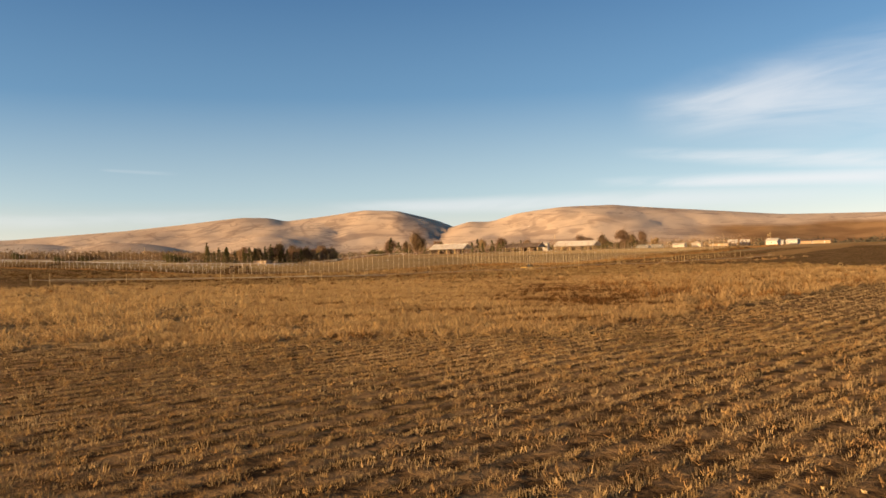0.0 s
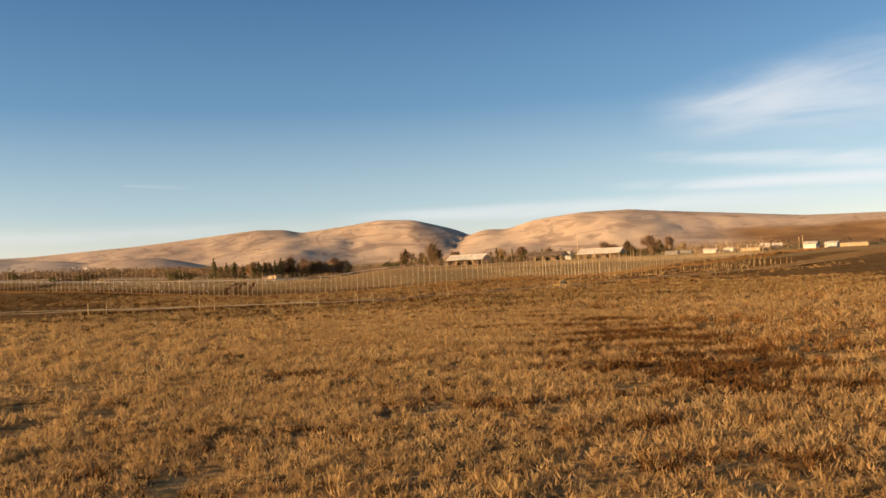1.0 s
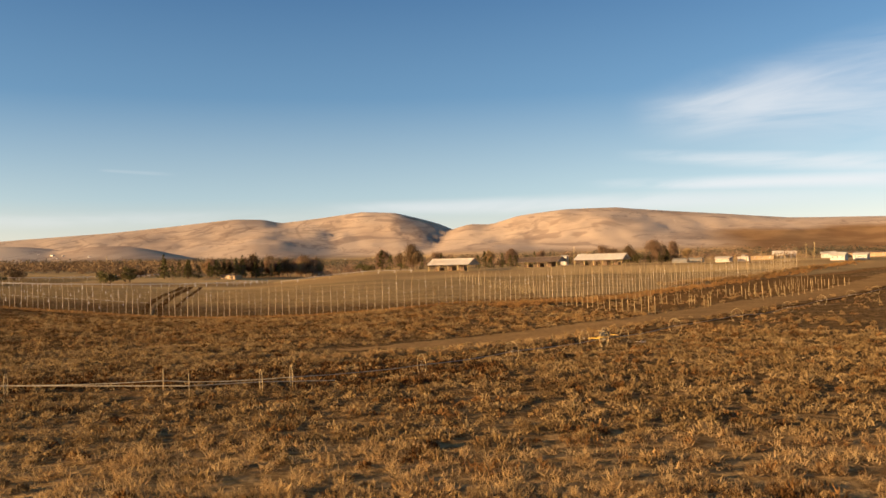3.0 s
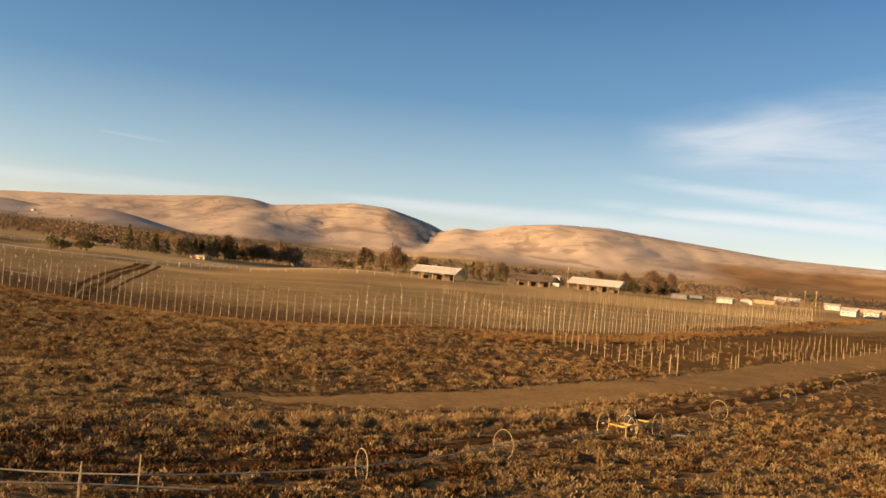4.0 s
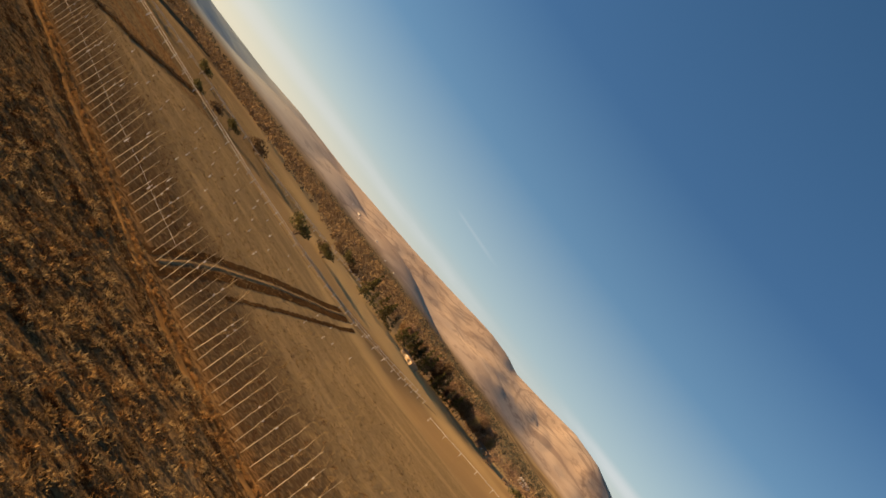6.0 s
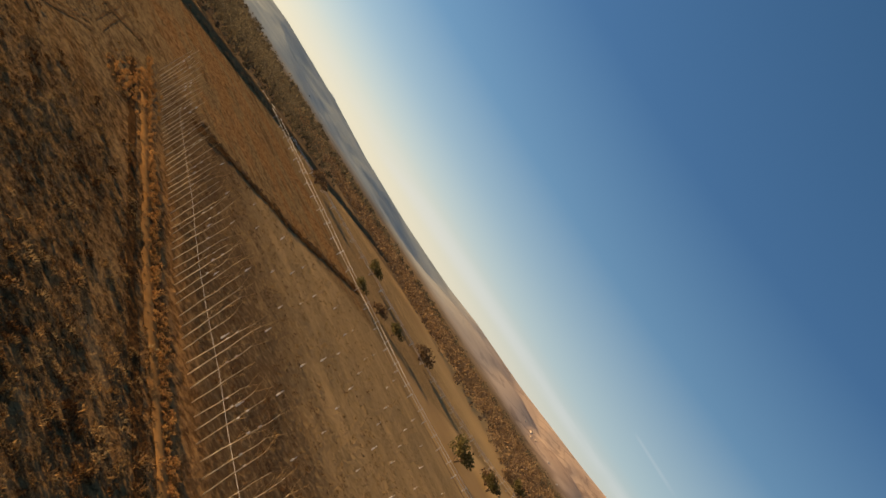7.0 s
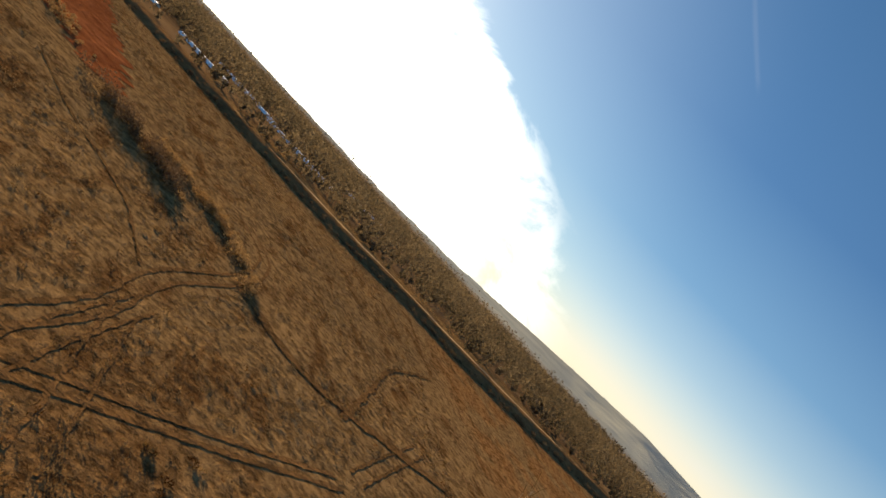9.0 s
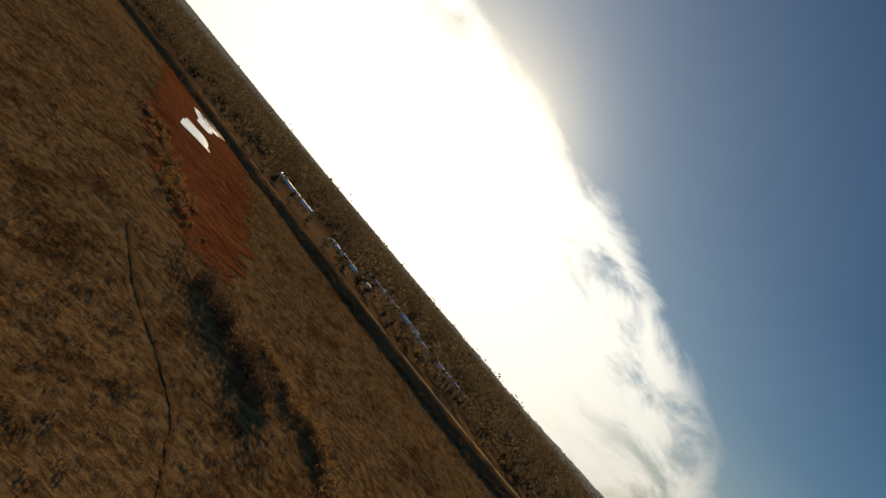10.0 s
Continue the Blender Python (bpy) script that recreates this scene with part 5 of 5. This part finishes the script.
LANE_A = [(-245, 340.5), (-225, 337), (-162, 330), (-125, 330), (-104, 336), (-87, 346), (-77, 372), (-72, 405)]
LANE_B = [(-230, 347), (-208, 364), (-180, 374), (-157, 384), (-142, 416), (-140, 470)]
for line, where in ((LANE_A, "along the field lane"), (LANE_B, "along the far lane")):
    pts = np.array(line, float)
    d = np.gradient(pts, axis=0)
    d /= np.hypot(d[:, 0], d[:, 1])[:, None]
    for s in (-2.5, 2.5):
        rail_fence(pts + np.stack([-d[:, 1], d[:, 0]], -1) * s, "pale rail fence " + where)
rail_fence([(-60, 374), (-30, 373), (-10, 372)], "pale rail fence before the barns")

# ---- grass ----


def tufts(name, x, y, height, blades, spread, width, mat, label, seed):
    """Cut stalks: each a fan of thin blades."""
    r = np.random.RandomState(seed)
    n = len(x)
    z = ground_z(x, y) - 0.02
    cx, cy, cz = (np.repeat(v, blades) for v in (x, y, z))
    hh = np.repeat(height, blades)
    h = hh * r.uniform(0.45, 1.1, n * blades)
    a, l = r.uniform(0, 6.2832, n * blades), r.uniform(0.1, 1.0, n * blades)
    ox, oy = np.cos(a), np.sin(a)
    b = np.stack([cx + ox * spread * l * hh * 0.5, cy + oy * spread * l * hh * 0.5, cz], -1)
    side = np.stack([-oy, ox, 0 * ox], -1) * (width * hh * r.uniform(0.6, 1.5, n * blades))[:, None]
    lean = np.stack([ox * h * 0.7 * l, oy * h * 0.7 * l, h], -1)
    q = np.stack([b - side, b + side, b + lean], 1).reshape(-1, 3)
    ob = mesh_object(name, q, np.arange(len(q)).reshape(-1, 3), mat)
    return tagged(ob, label, "grass", kind="stuff")


def clumps(name, x, y, radius, per, mat, label, seed, tall=0.95, wide=0.095, long=0.85):
    """Bunch grass: each clump a rounded mound of short blades that stand out from it."""
    r = np.random.RandomState(seed)
    n = len(x) * per
    rad = np.repeat(radius * r.uniform(0.8, 1.2, len(x)), per)[:, None]
    c = np.stack([np.repeat(x, per), np.repeat(y, per), np.repeat(ground_z(x, y), per)], -1)
    phi, up = r.uniform(0, 6.2832, n), r.uniform(0.0, 1.0, n)
    flat = np.sqrt(1 - up * up)
    out = np.stack([flat * np.cos(phi), flat * np.sin(phi), up], -1)
    p = c + out * rad * np.array([1, 1, tall]) * r.uniform(0.55, 0.9, n)[:, None]
    u = out * 0.5 + np.array([0, 0, 0.55]) + r.normal(size=(n, 3)) * 0.38
    u /= np.linalg.norm(u, axis=1)[:, None]
    v = np.cross(u, r.normal(size=(n, 3)))
    v /= np.linalg.norm(v, axis=1)[:, None]
    w = rad * wide * r.uniform(0.6, 1.4, n)[:, None]
    q = np.stack([p - v * w, p + v * w, p + u * rad * long * r.uniform(0.6, 1.2, n)[:, None]], 1).reshape(-1, 3)
    ob = mesh_object(name, q, np.arange(len(q)).reshape(-1, 3), mat)
    return tagged(ob, label, "grass", kind="stuff")


def clear_of(x, y, line, gap):
    """Which of the points lie more than gap from a line."""
    far = np.full(len(x), 1e9)
    for (ax, ay), (bx, by) in zip(line[:-1], line[1:]):
        dx, dy = bx - ax, by - ay
        u = np.clip(((x - ax) * dx + (y - ay) * dy) / (dx * dx + dy * dy), 0, 1)
        far = np.minimum(far, np.hypot(x - ax - u * dx, y - ay - u * dy))
    return far > gap


R = np.random.RandomState(77)


def field(n, x0, x1, y0, y1):
    return R.uniform(x0, x1, n), R.uniform(y0, y1, n)


def edge_y(x):
    return 33 + 1.15 * np.maximum(x - 5, 0)


def patchy(x, y, seed, small=4.0, large=17.0, lo=-0.8, hi=0.5):
    """Grass grows in patches: denser here, thinner there."""
    return waves(x, y, small, seed) + 0.7 * waves(x, y, large, seed + 1) > R.uniform(lo, hi, len(x))


ROAD = [(-11.5, 153.2), (-7, 155.0), (-2, 157.3), (6, 163), (14, 169.8), (30, 184.5), (60, 219), (95, 260), (140, 312)]
WEED_LINE = [(-48, 129.6), (-24.2, 130.8), (-13.5, 132.0), (-8.8, 134.0), (-3.2, 137.2), (8.7, 150.0), (19.7, 161.3), (27.4, 168.6), (39.2, 182.2), (56.4, 203), (71, 219), (98, 252)]

sx1, sy1 = field(30000, -22, 38, 4, 66)
keep = sy1 < edge_y(sx1) + R.normal(size=len(sx1)) * 0.8
u = np.round((0.78 * sx1 - 0.63 * sy1) / 0.75) * 0.75 - (0.78 * sx1 - 0.63 * sy1)
sx1, sy1 = sx1 + 0.78 * u * 0.5, sy1 - 0.63 * u * 0.5
tufts("stubble", sx1[keep], sy1[keep], R.uniform(0.06, 0.17, keep.sum()), 12, 2.0, 0.07, STUBBLE, "rows of low cut stubble in dark brown soil", 71)
sx1, sy1 = field(36000, -11, 17, 6, 33)
u = np.round((0.73 * sx1 - 0.68 * sy1) / 0.75) * 0.75 - (0.73 * sx1 - 0.68 * sy1)
sx1, sy1 = sx1 + 0.73 * u * 0.7, sy1 - 0.68 * u * 0.7
keep = sy1 < edge_y(sx1) - 0.3
sx1, sy1 = sx1[keep], sy1[keep]
tufts("stubble", sx1, sy1, R.uniform(0.035, 0.11, len(sx1)), 8, 1.8, 0.09, STUBBLE, "rows of fine cut stubble in dark brown soil", 73)
sx1, sy1 = field(9000, -13, 16, 5, 44)
keep = (sy1 < edge_y(sx1)) & (waves(sx1, sy1, 1.3, 91) + 0.6 * waves(sx1, sy1, 5.0, 92) > R.uniform(-0.7, 0.5, len(sx1)))
clumps("stubble", sx1[keep], sy1[keep], R.uniform(0.05, 0.13, keep.sum()), 12, STRAW, "short dry weeds among the stubble", 69)
sx1, sy1 = field(1500, -22, 38, 4, 66)
keep = sy1 < edge_y(sx1)
clumps("straw_litter", sx1[keep], sy1[keep], R.uniform(0.02, 0.05, keep.sum()), 5, STAKE, "pale scattered straw litter on brown soil", 70, 0.5, 0.4, 1.2)



def thinning(v, lo, hi, over=16.0):
    """Cover that thins out towards both ends of a stretch."""
    return np.minimum(v - lo, hi - v) > R.uniform(0, over, len(v))


def sown(x, y, keep, lo, hi, per, where, seed, pale=0.0, tones=(STRAW, KHAKI, RUST), tall=0.95, wide=0.095, long=0.85):
    """One stand of grass in three tones: tawny, khaki and rust, in long patches."""
    v = 1.1 * waves(x * 0.6, y * 1.5, 10.0, 41) + 0.6 * waves(x, y, 4.0, 42) + 0.28 * R.normal(size=len(x)) + pale
    for mask, mat, what in ((np.abs(v) <= 0.42, tones[0], "tawny dry bunch grass "), (v > 0.42, tones[1], "pale khaki bunch grass "), (v < -0.42, tones[2], "rust-brown weed clumps ")):
        k = keep & mask
        seed += 1
        clumps("dry_grass", x[k], y[k], R.uniform(lo, hi, k.sum()), per, mat, what + where, seed, tall, wide, long)


def turning(x, y):
    """The straw gives way to darker, rustier weeds farther on."""
    return np.interp(y, [45, 62, 82, 110], [0.25, 0.3, 0.38, 0.3]) + np.interp(-x, [3, 22], [0.0, 0.45]) - np.interp(x + 3.0 * waves(x, y, 14.0, 57), [3, 9, 14, 20], [0.0, 1.15, 0.9, 0.35]) * np.interp(y, [42, 52, 76, 92], [0.0, 1.0, 1.0, 0.3])


# along the camera's way, then wider to both sides
gx1, gy1 = field(42000, -14, 14, 31, 100)
keep = patchy(gx1, gy1, 31, 3.1, 13.0, -1.1, 0.35) & (gy1 > edge_y(gx1) + R.normal(size=len(gx1)) * 0.8)
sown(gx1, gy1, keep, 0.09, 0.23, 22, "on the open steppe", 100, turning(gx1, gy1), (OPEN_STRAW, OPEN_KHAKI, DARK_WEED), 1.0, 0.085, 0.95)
gx1, gy1 = field(62000, -56, 66, 32, 160)
keep = patchy(gx1, gy1, 31, 3.1, 13.0) & (gy1 > edge_y(gx1) + R.normal(size=len(gx1)) * 0.8) & ((np.abs(gx1) > 13) | (gy1 > 99))
keep &= clear_of(gx1, gy1, ROAD, R.uniform(2.0, 5.5, len(gx1))) & clear_of(gx1, gy1, WEED_LINE, 1.0) & clear_of(gx1, gy1, LINE, 0.3) & clear_of(gx1, gy1, SIDE, 0.3)
keep &= thinning(gx1, -56, 66)
early = keep & (gy1 < 108 + 6 * waves(gx1, gy1, 30.0, 52))
sown(gx1, gy1, early, 0.16, 0.36, 20, "on the open field", 110, turning(gx1, gy1), (OPEN_STRAW, OPEN_KHAKI, RUST), 1.1, 0.085, 1.0)
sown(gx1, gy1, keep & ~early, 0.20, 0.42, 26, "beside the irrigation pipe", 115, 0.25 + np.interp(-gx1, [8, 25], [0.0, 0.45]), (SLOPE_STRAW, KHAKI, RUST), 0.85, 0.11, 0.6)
# between the irrigation line, the road and the orchard
gx2, gy2 = field(52000, -78, 112, 128, 255)
keep = (gy2 < np.interp(gx2, ROW_X, ROW_Y) - 2.2) & clear_of(gx2, gy2, ROAD, R.uniform(2.5, 6.0, len(gx2))) & clear_of(gx2, gy2, WEED_LINE, 1.0) & ((gy2 > 158) | (gx2 > 69))
keep &= patchy(gx2, gy2, 33, 5.0, 19.0, -0.6, 0.7) & (gy2 > 1.15 * gx2 + 118)
keep &= thinning(gx2, -78, 112)
keep &= ~((gx2 > 17 + (216 - gy2) * 0.35) & (gy2 < np.interp(gx2, [10, 22, 36, 60, 100], [213, 226, 240, 268, 310]) - 4) & (R.rand(len(gx2)) < 0.85))
sown(gx2, gy2, keep, 0.12, 0.50, 24, "beyond the farm road", 120, 0.12 + np.interp(-gx2, [-5, 15], [0.0, 0.15]), (STRAW, KHAKI, RUST), 0.85, 0.10, 0.7)
# the wide field under the banked turn
gx4, gy4 = field(64000, -235, -58, 138, 250)
keep = (gy4 < np.interp(gx4, ROW_X, ROW_Y) - 2) & patchy(gx4, gy4, 36, 4.0, 23.0, -0.6, 0.7) & ((gx4 < -78) | (gy4 < 150))
TRACKS = [[(-84, 196), (-95, 204.5), (-105, 212.8), (-111, 220), (-123, 233.5), (-140, 244)],
          [(-90, 206), (-108.4, 211.5), (-118.5, 214.6), (-130.6, 216.3), (-142.6, 221), (-156, 222.6), (-163, 219)]]
for line, gap in (([(-163, 199), (-178, 190), (-200, 178), (-226, 165), (-258, 146)], 8.0), (TRACKS[0], 1.8), (TRACKS[1], 1.7),
                  ([(-152, 195), (-144, 201.6), (-135.3, 210.7), (-127, 214)], 0.5), ([(-45, 217), (-62, 221.5), (-80, 225.5), (-112, 236.5)], 1.5)):
    keep &= clear_of(gx4, gy4, line, gap)
keep &= thinning(gy4, 138, 300) & thinning(gx4, -235, 60)
near = keep & (gx4 > -92 + 8 * waves(gx4, gy4, 25.0, 53))
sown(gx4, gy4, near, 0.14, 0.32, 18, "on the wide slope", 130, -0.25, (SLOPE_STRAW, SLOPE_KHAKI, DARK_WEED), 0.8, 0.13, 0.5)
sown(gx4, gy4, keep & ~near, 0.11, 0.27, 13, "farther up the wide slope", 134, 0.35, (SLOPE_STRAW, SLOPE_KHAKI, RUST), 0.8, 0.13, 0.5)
# finer clumps close under the turning camera
for (x0, x1, y0, y1), where, seed in (((-75, 6, 158, 222), "below the turning camera", 170), ((-98, -38, 150, 236), "along the orchard edge", 180)):
    fx, fy = field(16000, x0, x1, y0, y1)
    keep = (fy < np.interp(fx, ROW_X, ROW_Y) - 3) & clear_of(fx, fy, ROAD, R.uniform(3.0, 6.0, len(fx))) & clear_of(fx, fy, [(-20, 205), (-45, 217), (-62, 221.5), (-80, 225.5), (-112, 236.5)], 1.3)
    keep &= clear_of(fx, fy, TRACKS[0], 1.5) & thinning(fx, x0, x1, 8.0) & thinning(fy, y0, 300, 8.0)
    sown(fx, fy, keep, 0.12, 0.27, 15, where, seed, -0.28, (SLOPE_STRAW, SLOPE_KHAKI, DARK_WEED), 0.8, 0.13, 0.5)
# larger rounded clumps stand out of the rest
bx, by = field(6000, -48, 52, 92, 205)
keep = patchy(bx, by, 61, 5.0, 21.0, -0.5, 0.9) & (by > 1.15 * bx + 90) & clear_of(bx, by, ROAD, R.uniform(3.0, 6.0, len(bx))) & clear_of(bx, by, LINE, 2.0) & clear_of(bx, by, SIDE, 2.0)
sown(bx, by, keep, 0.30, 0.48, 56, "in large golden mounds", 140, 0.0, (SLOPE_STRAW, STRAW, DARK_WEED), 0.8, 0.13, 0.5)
bx, by = field(2600, -112, -40, 150, 236)
keep = patchy(bx, by, 63, 5.0, 21.0, -0.3, 0.9) & (by < np.interp(bx, ROW_X, ROW_Y) - 6) & clear_of(bx, by, [(-163, 199), (-178, 190), (-200, 178)], 9.0)
for line in TRACKS:
    keep &= clear_of(bx, by, line, 2.0)
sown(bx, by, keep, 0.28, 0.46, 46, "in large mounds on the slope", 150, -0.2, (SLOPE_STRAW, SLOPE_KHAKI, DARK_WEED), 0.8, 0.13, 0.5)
# dark weeds behind the irrigation pipe
wx, wy = field(2600, -52, 4, 127.5, 142)
keep = patchy(wx, wy, 67, 5.0, 16.0, -0.9, 0.5) & clear_of(wx, wy, LINE, 0.6) & (wy < 141 + 0.25 * wx + 6 * R.rand(len(wx)))
clumps("dry_grass", wx[keep], wy[keep], R.uniform(0.25, 0.5, keep.sum()), 26, DARK_WEED, "dark weed clumps behind the irrigation pipe", 147, 0.7, 0.13, 0.5)
# pale mounds along the near edge of the dirt road
f = R.rand(190)
mx, my = np.interp(f, [0, 0.4, 0.8, 1], [-13, -1.5, 9, 16]) + R.normal(size=190) * 0.9, np.interp(f, [0, 0.4, 0.8, 1], [145, 148, 156, 161]) + R.normal(size=190) * 0.7
clumps("dry_grass", mx, my, R.uniform(0.28, 0.66, 190), 90, OPEN_STRAW, "pale golden grass mounds beside the dirt road", 146, 0.9, 0.07, 0.6)
# low weeds on the orchard floor, their tones darkened where sapling shade falls
ox, oy = field(46000, -136, 20, 212, 325)
keep = (oy > np.interp(ox, ROW_X, ROW_Y) + 1.5) & (oy < np.interp(ox, ROW_X, ROW_Y) + 85 * R.uniform(0.1, 1.0, len(ox))) & patchy(ox, oy, 65, 6.0, 25.0, -0.6, 0.7)
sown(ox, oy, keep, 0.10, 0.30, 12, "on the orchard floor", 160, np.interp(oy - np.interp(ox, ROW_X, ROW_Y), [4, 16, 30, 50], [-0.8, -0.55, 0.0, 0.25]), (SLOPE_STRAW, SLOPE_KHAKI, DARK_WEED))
